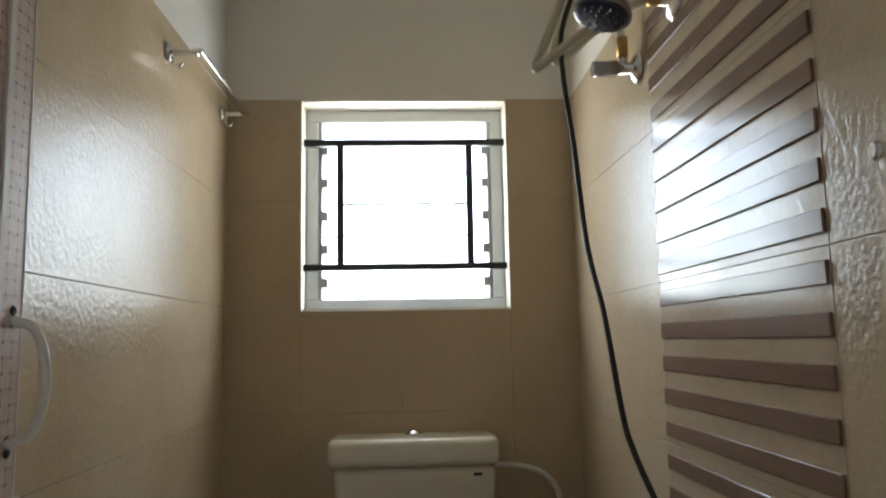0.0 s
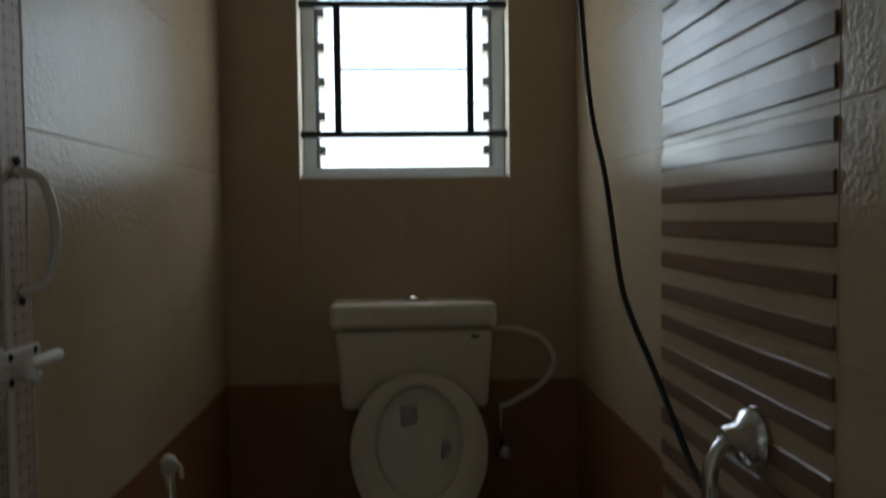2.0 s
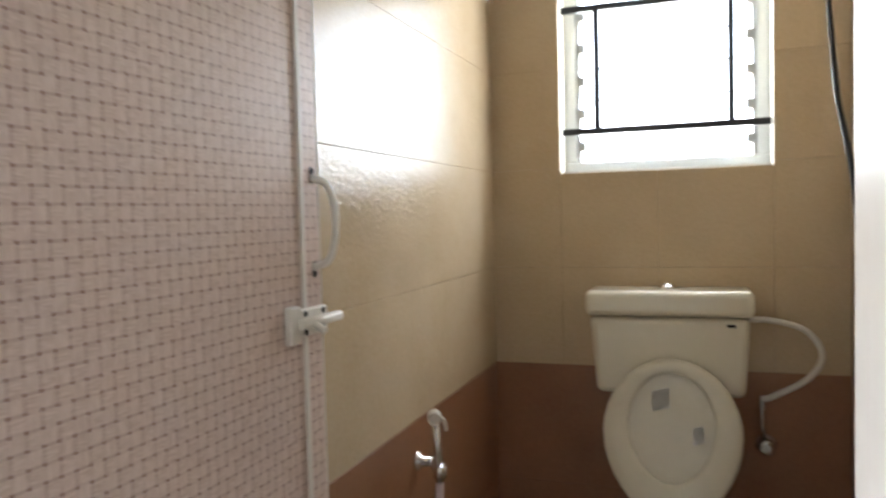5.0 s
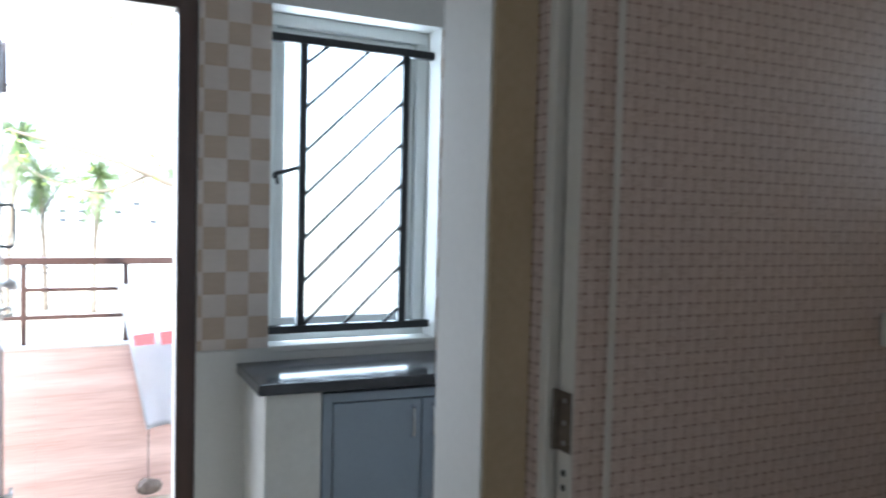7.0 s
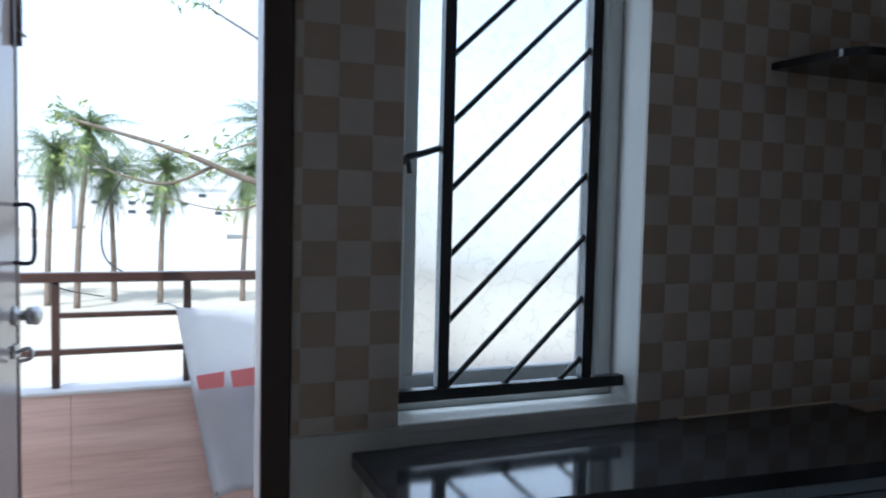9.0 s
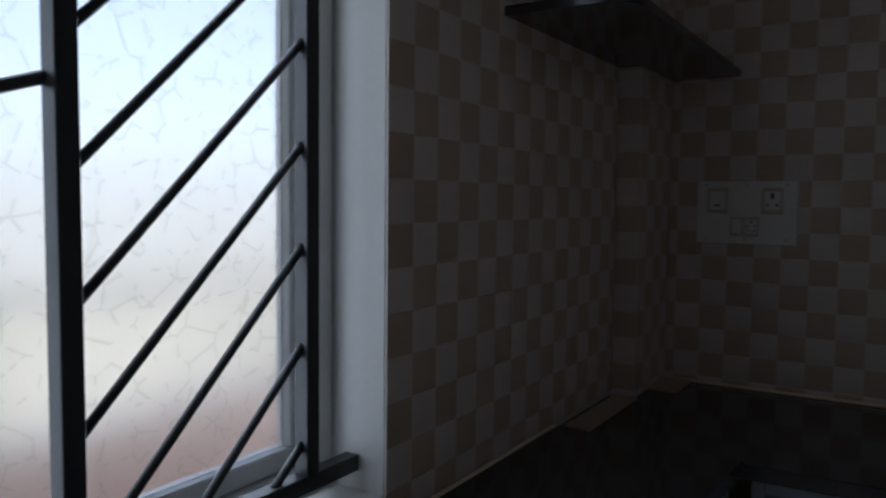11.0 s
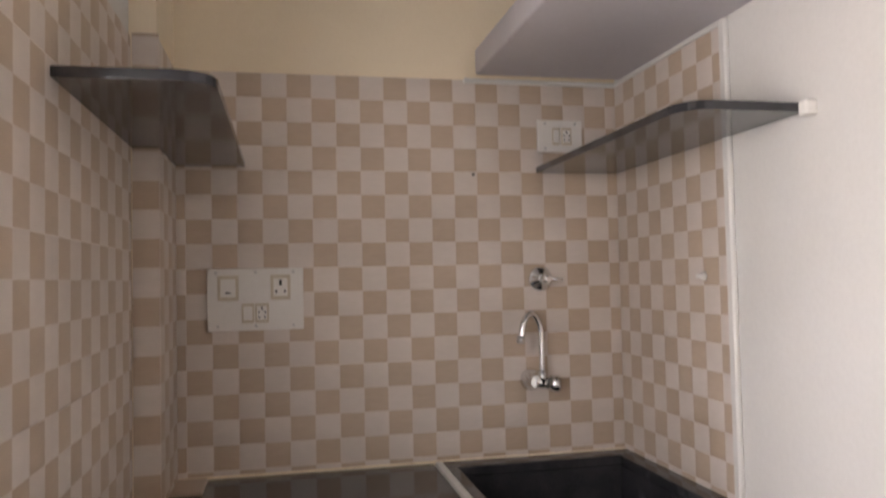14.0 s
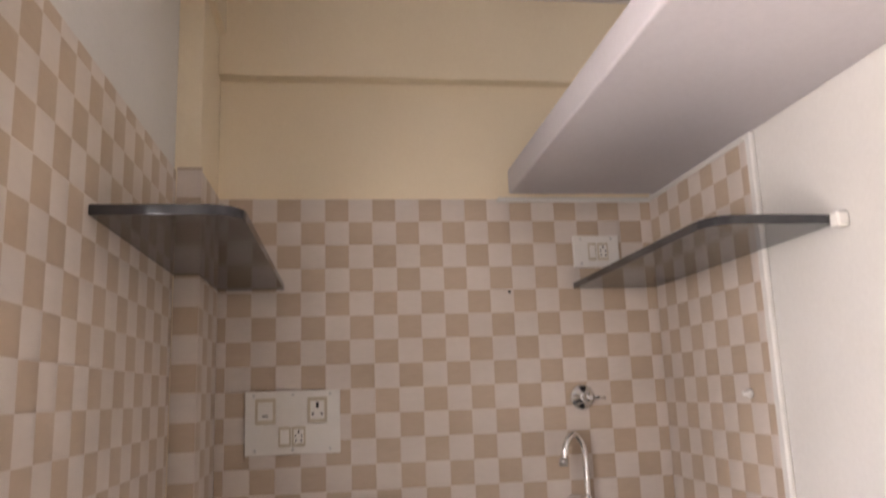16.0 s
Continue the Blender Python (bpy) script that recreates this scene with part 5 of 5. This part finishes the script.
def geyser():
    ob = thing("geyser", "white domed electric water heater high on the wall", "water heater")
    moved(ob, **HEATER)
    c = (0.945, 1.50)
    bm = bmesh.new()
    lathe(bm, (*c, 2.285), (0, 0, 1), [(0, 0.0), (0.001, 0.06), (0.010, 0.10), (0.03, 0.135), (0.06, 0.158), (0.10, 0.168), (0.40, 0.168), (0.44, 0.15), (0.46, 0.10), (0.465, 0.0)], 40)
    part("tank", bm, GEYSERW, ob)
    bm = bmesh.new()
    lathe(bm, (*c, 2.285), (0, 0, -1), [(0, 0.095), (0.004, 0.095), (0.006, 0.09)], 32)
    part("base_cover", bm, PVCW, ob)
    bm = bmesh.new()
    box(bm, 0.905, 0.945, 1.40, 1.425, 2.273, 2.280, 0.001, 1)
    part("rating_label", bm, PLATE, ob)
    for x, y, m in ((0.885, 1.41, GREEN), (0.885, 1.435, RED)):
        bm = bmesh.new()
        lathe(bm, (x, y, 2.280), (0, 0, -1), [(0, 0.009), (0.006, 0.008), (0.009, 0.0)], 14)
        part("lamp", bm, m, ob)
    for x in (0.966, 0.992):
        bm = bmesh.new()
        cyl(bm, (x, 1.50, 2.284), (x, 1.50, 2.235), 0.012)
        part("nipple", bm, STEEL, ob)
    bm = bmesh.new()
    cyl(bm, (1.03, 1.47, 2.284), (1.03, 1.47, 2.27), 0.016)
    part("cable_gland", bm, DARK, ob)
    bm = bmesh.new()
    box(bm, 1.09, 1.1295, 1.40, 1.60, 2.45, 2.55, 0.003, 1)
    part("bracket", bm, STEEL, ob)


GEYSERW = surface("glossy_white_enamel", (0.76, 0.76, 0.72), (0.82, 0.82, 0.78), 3, 50, (0.12, 0.2), 0.0)
geyser()


def hose(label, pts, ends):
    ob = thing("geyser_hose", label, "hose", "geyser hoses")
    moved(ob, **HEATER)
    bm = bmesh.new()
    tube(bm, pts, 0.0095, 12)
    part("hose", bm, HOSE, ob)
    for a, b in ends:
        bm = bmesh.new()
        cyl(bm, a, b, 0.0125, seg=12)
        part("brass_connector", bm, BRASS, ob, "brass hose connector")


hose("clear braided plastic hose looping from the water heater", [(0.966, 1.50, 2.19), (0.955, 1.50, 2.12), (0.92, 1.49, 2.03), (0.888, 1.48, 1.962), (0.900, 1.46, 1.958), (0.95, 1.42, 1.985), (1.02, 1.35, 2.015), (1.075, 1.31, 2.02)],
     [((0.966, 1.50, 2.24), (0.966, 1.50, 2.19)), ((1.07, 1.312, 2.02), (1.105, 1.302, 2.018))])
hose("clear braided plastic hose from the water heater to the angle valve", [(0.992, 1.50, 2.19), (0.978, 1.51, 2.12), (0.945, 1.52, 2.03), (0.938, 1.515, 1.985), (0.97, 1.515, 2.0), (1.03, 1.515, 2.05), (1.075, 1.52, 2.055), (1.088, 1.52, 2.03)],
     [((0.992, 1.50, 2.24), (0.992, 1.50, 2.19)), ((1.088, 1.52, 2.035), (1.088, 1.52, 1.995))])


def wall_outlets():
    ob = thing("wall_outlet", "chrome water outlet with a round flange", "valve")
    moved(ob, **HEATER)
    bm = bmesh.new()
    lathe(bm, (1.121, 1.30, 2.015), (-1, 0, 0), [(0, 0.040), (0.004, 0.040), (0.012, 0.03), (0.014, 0.012), (0.03, 0.012)])
    part("flange", bm, CHROME, ob)
    ob = thing("angle_valve", "chrome angle valve with a long grey knob", "valve")
    moved(ob, **HEATER)
    bm = bmesh.new()
    lathe(bm, (1.121, 1.52, 1.97), (-1, 0, 0), [(0, 0.034), (0.004, 0.034), (0.014, 0.022), (0.016, 0.012), (0.05, 0.012)])
    cyl(bm, (1.088, 1.52, 1.97), (1.088, 1.52, 1.998), 0.010)
    part("body", bm, CHROME, ob)
    bm = bmesh.new()
    cyl(bm, (1.072, 1.52, 1.97), (1.02, 1.52, 1.968), 0.017, 0.016)
    part("knob", bm, SHOWER_GREY, ob)


wall_outlets()
bm = bmesh.new()
tube(bm, [(1.05, 1.586, 2.37), (1.015, 1.60, 2.251), (0.966, 1.62, 2.111), (0.964, 1.62, 1.996), (0.978, 1.60, 1.824), (0.991, 1.57, 1.60), (1.01, 1.52, 1.44), (1.02, 1.45, 1.241), (1.032, 1.42, 1.167), (1.06, 1.36, 1.065), (1.071, 1.27, 0.98), (1.078, 1.19, 0.915), (1.083, 1.09, 0.887)], 0.006, 10)
solid("power_cable", bm, RUBBER, "black power cable hanging from the water heater", "cable")


def towel_rod():
    ob = thing("towel_rod", "square chrome towel rod with small hooks on the wall", "towel rod")
    pts = ((1.775, 2.112), (2.315, 2.118))
    for y, z in pts:
        bm = bmesh.new()
        lathe(bm, (0.009, y, z), (1, 0, 0), [(0, 0.024), (0.004, 0.024), (0.01, 0.016)])
        box(bm, 0.016, 0.085, y - 0.006, y + 0.006, z - 0.006, z + 0.008, 0.002, 1)
        part("bracket", bm, CHROME, ob)
        bm = bmesh.new()
        tube(bm, [(0.02, y, z - 0.008), (0.024, y, z - 0.03), (0.038, y, z - 0.036), (0.046, y, z - 0.024)], 0.003, 8)
        part("hook", bm, CHROME, ob)
    bm = bmesh.new()
    vs = box(bm, 0.072, 0.096, pts[0][0] - 0.01, pts[1][0] + 0.01, -0.007, 0.007, 0.002, 1)
    for v in bm.verts:
        k = (v.co.y - pts[0][0]) / (pts[1][0] - pts[0][0])
        v.co.z += pts[0][1] + (pts[1][1] - pts[0][1]) * k + 0.003
    part("bar", bm, CHROME, ob)


towel_rod()


def health_faucet():
    ob = thing("health_faucet", "chrome and white hand bidet spray on a wall hook", "hand shower")
    moved(ob, (0.010, 1.66, 0.715), (0.009, 1.596, 0.717), (0.98, 0.98, 0.98))
    bm = bmesh.new()
    lathe(bm, (0.010, 1.66, 0.715), (1, 0, 0), [(0, 0.026), (0.004, 0.026), (0.012, 0.014), (0.05, 0.013)])
    cyl(bm, (0.05, 1.66, 0.715), (0.092, 1.60, 0.715), 0.013)
    cyl(bm, (0.096, 1.595, 0.70), (0.096, 1.595, 0.73), 0.018)
    part("wall_hook", bm, CHROME, ob)
    bm = bmesh.new()
    cyl(bm, (0.096, 1.595, 0.69), (0.098, 1.565, 0.85), 0.011, 0.010)
    part("stem", bm, CHROME, ob)
    bm = bmesh.new()
    lathe(bm, (0.112, 1.525, 0.868), (-0.35, 0.9, 0.1), [(0, 0.014), (0.004, 0.018), (0.026, 0.018), (0.045, 0.012), (0.052, 0.006)])
    part("spray_head", bm, PVCW, ob, "white plastic spray head")
    bm = bmesh.new()
    tube(bm, [(0.10, 1.575, 0.862), (0.112, 1.592, 0.85), (0.115, 1.598, 0.822)], 0.005, 8)
    part("trigger", bm, PVCW, ob, "white plastic trigger")
    bm = bmesh.new()
    tube(bm, [(0.096, 1.595, 0.69), (0.093, 1.59, 0.60), (0.09, 1.56, 0.40), (0.09, 1.53, 0.22), (0.10, 1.50, 0.15), (0.105, 1.46, 0.20), (0.10, 1.44, 0.36), (0.095, 1.435, 0.55), (0.09, 1.44, 0.65), (0.075, 1.47, 0.66), (0.06, 1.50, 0.62), (0.055, 1.515, 0.58)], 0.0105, 10)
    part("hose", bm, LILAC, ob, "pale lilac flexible hose")
    bm = bmesh.new()
    lathe(bm, (0.010, 1.53, 0.55), (1, 0, 0), [(0, 0.03), (0.004, 0.03), (0.012, 0.014), (0.05, 0.014), (0.055, 0.022), (0.08, 0.022), (0.085, 0.012)])
    cyl(bm, (0.045, 1.53, 0.55), (0.05, 1.52, 0.59), 0.011)
    part("stop_cock", bm, CHROME, ob)


health_faucet()
bm = bmesh.new()
lathe(bm, (BE - 0.009, 0.747, 1.594), (-1, 0, 0), [(0, 0.016), (0.004, 0.016), (0.012, 0.008), (0.024, 0.012), (0.03, 0.008)])
solid("robe_hook", bm, CHROME, "small round chrome hook on the bathroom tiles", "hook")
bm = bmesh.new()
lathe(bm, (1.046, 2.258, BF), (0, 0, 1), [(0, 0.05), (0.003, 0.05), (0.004, 0.042), (0.002, 0.0)], 20)
solid("floor_drain", bm, STEEL, "round steel floor drain", "drain")

beam_3 = solid("beam", boxes((BW, BE, BN - 0.03, BN, 2.695, BH)), BATH_UP, "painted ceiling beam above the bathroom window", "beam", S)

# ---- outdoors ----
GROUND = -3.3
LEAF = surface("palm_leaf", (0.05, 0.10, 0.035), (0.15, 0.20, 0.07), 1.5, 12, (0.4, 0.55), 0.1)
BARK = surface("bark", (0.10, 0.075, 0.055), (0.2, 0.16, 0.12), 4, 40, (0.8, 0.9), 0.5, bump_size=0.01)
FARPANE = material("grey_window_glass", (0.04, 0.045, 0.055), 0.6)
LAND = surface("dry_ground", (0.36, 0.33, 0.26), (0.46, 0.44, 0.34), 0.05, 3, (0.9, 0.95), 0.2)
CONCRETE = surface("pale_concrete", (0.52, 0.55, 0.56), (0.62, 0.65, 0.66), 0.4, 10, (0.8, 0.9), 0.2)
BLOCKW = surface("pale_painted_block", (0.58, 0.60, 0.60), (0.70, 0.72, 0.72), 0.3, 8, (0.8, 0.9), 0.1)
solid("ground", boxes((-2500, 2500, -2500, 2500, GROUND - 0.5, GROUND)), LAND, "pale dry open ground around the building", "ground", S)
solid("own_building", boxes((WO, LE + 0.15, LS - 0.15, 2.6, GROUND, -0.151)), PLASTER, "plain plastered storey below the flat", "building", S)
bm = bmesh.new()
box(bm, -45.4, -45.0, -60, 60, GROUND, -0.9, 0.03, 1)
solid("compound_wall", bm, CONCRETE, "long pale concrete compound wall", "wall")


def far_building(x, y0, y1, z1, rows, cols, label):
    ob = thing("apartment_building", label, "building")
    part("wall", boxes((x - 10, x, y0, y1, GROUND, z1)), BLOCKW, ob)
    bm = bmesh.new()
    box(bm, x - 10.2, x + 0.25, y0 - 0.3, y1 + 0.3, z1, z1 + 0.35)
    part("roof", bm, CONCRETE, ob)
    rnd = random.Random(cols)
    me = None
    for r in range(rows):
        for c in range(cols):
            yy = y0 + (c + 0.5) * (y1 - y0) / cols
            zz = z1 - 0.8 - r * 1.0
            if rnd.random() < 0.3:
                continue
            if me is None:
                me = finish("window", boxes((0, 0.06, -0.4, 0.4, -0.2, 0.2)), FARPANE)
            w = new("window", me)
            w.location = (x, yy, zz)
            w.parent = ob


far_building(-92, -5.5, 9.5, 2.6, 3, 8, "pale far building with rows of small dark windows")
far_building(-120, -34, -9, 4.2, 3, 10, "long pale blue far building behind palms")


def palm(x, y, h, lean, seed):
    rnd = random.Random(seed)
    ob = thing("palm_tree", "tall coconut palm with drooping fronds", "tree", "palms beyond the wall", at=(x, y, GROUND))
    bm = bmesh.new()
    top = Vector((lean * 0.4, lean, h))
    tube(bm, [(0, 0, -0.2), (lean * 0.05, lean * 0.2, h * 0.4), top], 0.14, 8, 6, taper=0.09)
    part("trunk", bm, BARK, ob)
    bm = bmesh.new()
    for f in range(46):
        az = 2 * math.pi * f / 23 + rnd.uniform(-0.2, 0.2)
        el = rnd.uniform(-0.2, 1.15) if f < 27 else rnd.uniform(-1.35, -0.6)
        ln = rnd.uniform(2.0, 3.0) if f < 27 else rnd.uniform(1.2, 2.0)
        d = Vector((math.cos(az) * math.cos(el), math.sin(az) * math.cos(el), math.sin(el)))
        side = Vector((-math.sin(az), math.cos(az), 0))
        prev = top.copy()
        for s in range(1, 11):
            k = s / 10
            p = top + d * ln * k + Vector((0, 0, -1.5 * k * k * ln / 3))
            w = 0.035 * (1 - k) + 0.01
            bm.faces.new([bm.verts.new(q) for q in (prev - side * w, prev + side * w, p + side * w, p - side * w)])
            for sg in (-1, 1):
                for t in range(2):
                    o = prev.lerp(p, t / 2)
                    ll = 0.72 * math.sin(math.pi * min(0.95, k * 0.85 + 0.12)) * rnd.uniform(0.7, 1.1)
                    tip = o + side * sg * ll * 0.8 + (p - prev) * 1.3 + Vector((0, 0, -ll * rnd.uniform(0.3, 0.8)))
                    a = (p - prev) * 0.22
                    bm.faces.new([bm.verts.new(q) for q in (o, o + a, tip)])
            prev = p
    part("crown", bm, LEAF, ob)


for i, (x, y, h, lean) in enumerate(((-35, -2.7, 7.5, 0.5), (-37, -1.3, 5.9, -0.2), (-35.5, 0.6, 6.0, 0.2), (-34, 5.4, 8.1, -0.4), (-36, 4.2, 6.1, 0.3), (-36, -3.9, 6.6, 0.3), (-33, 4.9, 6.9, 0.2), (-38, -7.5, 7.2, 0.3), (-40, 9, 7.5, 0.2))):
    palm(x, y, h, lean, i)


def branch_tree():
    rnd = random.Random(4)
    ob = thing("tree", "bare-limbed tree with sparse yellow-green leaf tufts", "tree", at=(-11, 4.2, GROUND))
    bm = bmesh.new()
    tube(bm, [(0, 0, -0.2), (0.1, -0.1, 2.0), (0.0, -0.4, 3.8)], 0.2, 10, 6, taper=0.13)
    part("trunk", bm, BARK, ob)
    tips = []
    for pts, r in (([(0, -0.4, 3.8), (0.1, -2.0, 4.65), (0.15, -3.2, 5.0), (0.1, -4.1, 5.35), (0, -5.4, 5.7)], 0.075), ([(0.1, -2.0, 4.65), (0.3, -2.9, 5.45), (0.2, -3.6, 5.3)], 0.03), ([(0, -0.4, 3.8), (0.3, 0.2, 5.4), (0.2, 0.9, 7.0)], 0.09),
                   ([(0.05, -3.6, 5.15), (0.0, -4.2, 4.9), (0, -4.8, 5.0), (0, -5.3, 5.25)], 0.028), ([(0.2, -1.2, 4.25), (0.2, -1.6, 5.6), (0.3, -2.6, 6.6), (0.3, -3.8, 7.3)], 0.045), ([(0.1, -2.6, 4.8), (0.1, -3.4, 4.55), (0.1, -4.4, 4.75)], 0.022), ([(0.3, -2.2, 6.3), (0.3, -1.7, 7.0), (0.3, -2.0, 7.8)], 0.025)):
        bm = bmesh.new()
        tube(bm, pts, r, 8, 6, taper=r * 0.25)
        part("limb", bm, BARK, ob)
        tips += [Vector(pts[-1])] * 2 + [Vector(pts[-2])]
    bm = bmesh.new()
    for c in tips:
        for k in range(16):
            p = c + Vector((rnd.gauss(0, 0.14), rnd.gauss(0, 0.2), rnd.gauss(0.05, 0.12)))
            a = Vector((rnd.uniform(-1, 1), rnd.uniform(-1, 1), rnd.uniform(-1, 1))).normalized() * 0.07
            b = a.cross(Vector((rnd.uniform(-1, 1), rnd.uniform(-1, 1), rnd.uniform(-1, 1)))).normalized() * 0.022
            bm.faces.new([bm.verts.new(q) for q in (p - a, p + b, p + a, p - b)])
    part("crown", bm, TREELEAF, ob)
    bm = bmesh.new()
    tube(bm, [(0, -4.75, 4.98), (0, -4.95, 4.6), (0, -5.02, 4.2), (0, -4.95, 3.85), (0, -4.6, 3.6)], 0.012, 6)
    part("hanging_wire", bm, RUBBER, ob, "loose black wire caught on the branch")


TREELEAF = surface("yellow_green_leaf", (0.10, 0.16, 0.03), (0.22, 0.26, 0.06), 2, 20, (0.5, 0.6), 0.1)
branch_tree()
# ---- tiles on the walls and floors ----
check_tile_region(wall_north, lambda u, v, d: (u, KN - d, v), -1.552, KE - 0.0005, CN + 0.001, TOP, -0.17, TOP, 0)
check_tile_region(wall_west, lambda u, v, d: (KW + d, u, v), DB1 + 0.003, WY0 - 0.001, 0.905, TOP, -0.005, TOP, 1)
check_tile_region(wall_west, lambda u, v, d: (KW + d, u, v), WY1 + 0.001, 1.859, CZ + 0.001, TOP, WY1, 2.11, 0)
check_tile_region(wall_middle, lambda u, v, d: (KE - d, u, v), 1.523, KN - 0.0085, CN + 0.001, TOP, KN, TOP, 0)
check_tile_region(pillar, lambda u, v, d: (u, 1.86 - d, v), KW + 0.008, -1.552 + 0.007, CN + 0.001, TOP + 0.01, KW, TOP, 1)
check_tile_region(pillar, lambda u, v, d: (-1.552 + d, u, v), 1.861, KN - 0.0085, CN + 0.001, TOP, 1.86, TOP, 1)

PA, PB = 0.899, 1.568                   # the striped panel
DADO, BT = 0.823, 2.196
ROWS_Z = [DADO, 1.165, 1.507, 1.85, BT]
plain_tiles(wall_middle, lambda u, v, d: (BW + d, u, v), [DY1 + 0.001, 1.0, BN - 0.009], ROWS_Z, BEIGE)
plain_tiles(wall_middle, lambda u, v, d: (BW + d, u, v), joints(DY1 + 0.001, BN - 0.009, 0.55, 0.6), [BF, 0.40, DADO], BROWN)
for us, vs in (([BW + 0.001, BX0 - 0.001], ROWS_Z), ([BX1 + 0.001, BE - 0.001], ROWS_Z), ([BX0 - 0.001, 0.575, BX1 + 0.001], [DADO, 1.165, BZ0 - 0.001])):
    plain_tiles(wall_bath_north, lambda u, v, d: (u, BN - d, v), us, vs, BEIGE)
plain_tiles(wall_bath_north, lambda u, v, d: (u, BN - d, v), [BW + 0.001, 0.575, BE - 0.001], [BF, 0.40, DADO], BROWN)
east = lambda u, v, d: (BE - d, u, v)
plain_tiles(wall_bath_east, east, [PB, BN - 0.009], ROWS_Z, BEIGE)
plain_tiles(wall_bath_east, east, joints(PB, BN - 0.009, 2.0, 0.6), [BF, 0.40, DADO], BROWN)
plain_tiles(wall_bath_east, east, joints(DY1 + 0.001, PA, 0.6, 0.6), ROWS_Z, BEIGE)
plain_tiles(wall_bath_east, east, joints(DY1 + 0.001, PA, 0.6, 0.6), [BF, 0.40, DADO], BROWN)
plain_tiles(wall_bath_east, east, [PA, PB], [BF, 0.40, 0.785, 1.165, 1.507, 1.85, BT], STRIPE_BASE)
for k in range(-8, 13):
    top = 1.351 + 0.0685 * k
    bm = bmesh.new()
    box(bm, BE - 0.0135, BE - 0.0079, PA + 0.004, PB - 0.004, top - 0.033, top, 0.0015, 1)
    part("stripe_tile", bm, STRIPE, wall_bath_east)
plain_tiles(floor, lambda u, v, d: (u, v, d + BF - 0.011), joints(BW + 0.01, BE - 0.01, 0.3, 0.3), joints(DY1 + 0.005, BN - 0.01, 0.5, 0.3), FLOOR_B, 0.011)
plain_tiles(floor, lambda u, v, d: (u, v, d), joints(KW, LE, -1.4, 0.6), joints(LS, DY0 - 0.002, -1.4, 0.6), FLOOR_T, 0.009)
plain_tiles(floor, lambda u, v, d: (u, v, d), joints(KW, KE, -1.4, 0.6), joints(DY0 - 0.002, KN, 0.7, 0.6), FLOOR_T, 0.009)
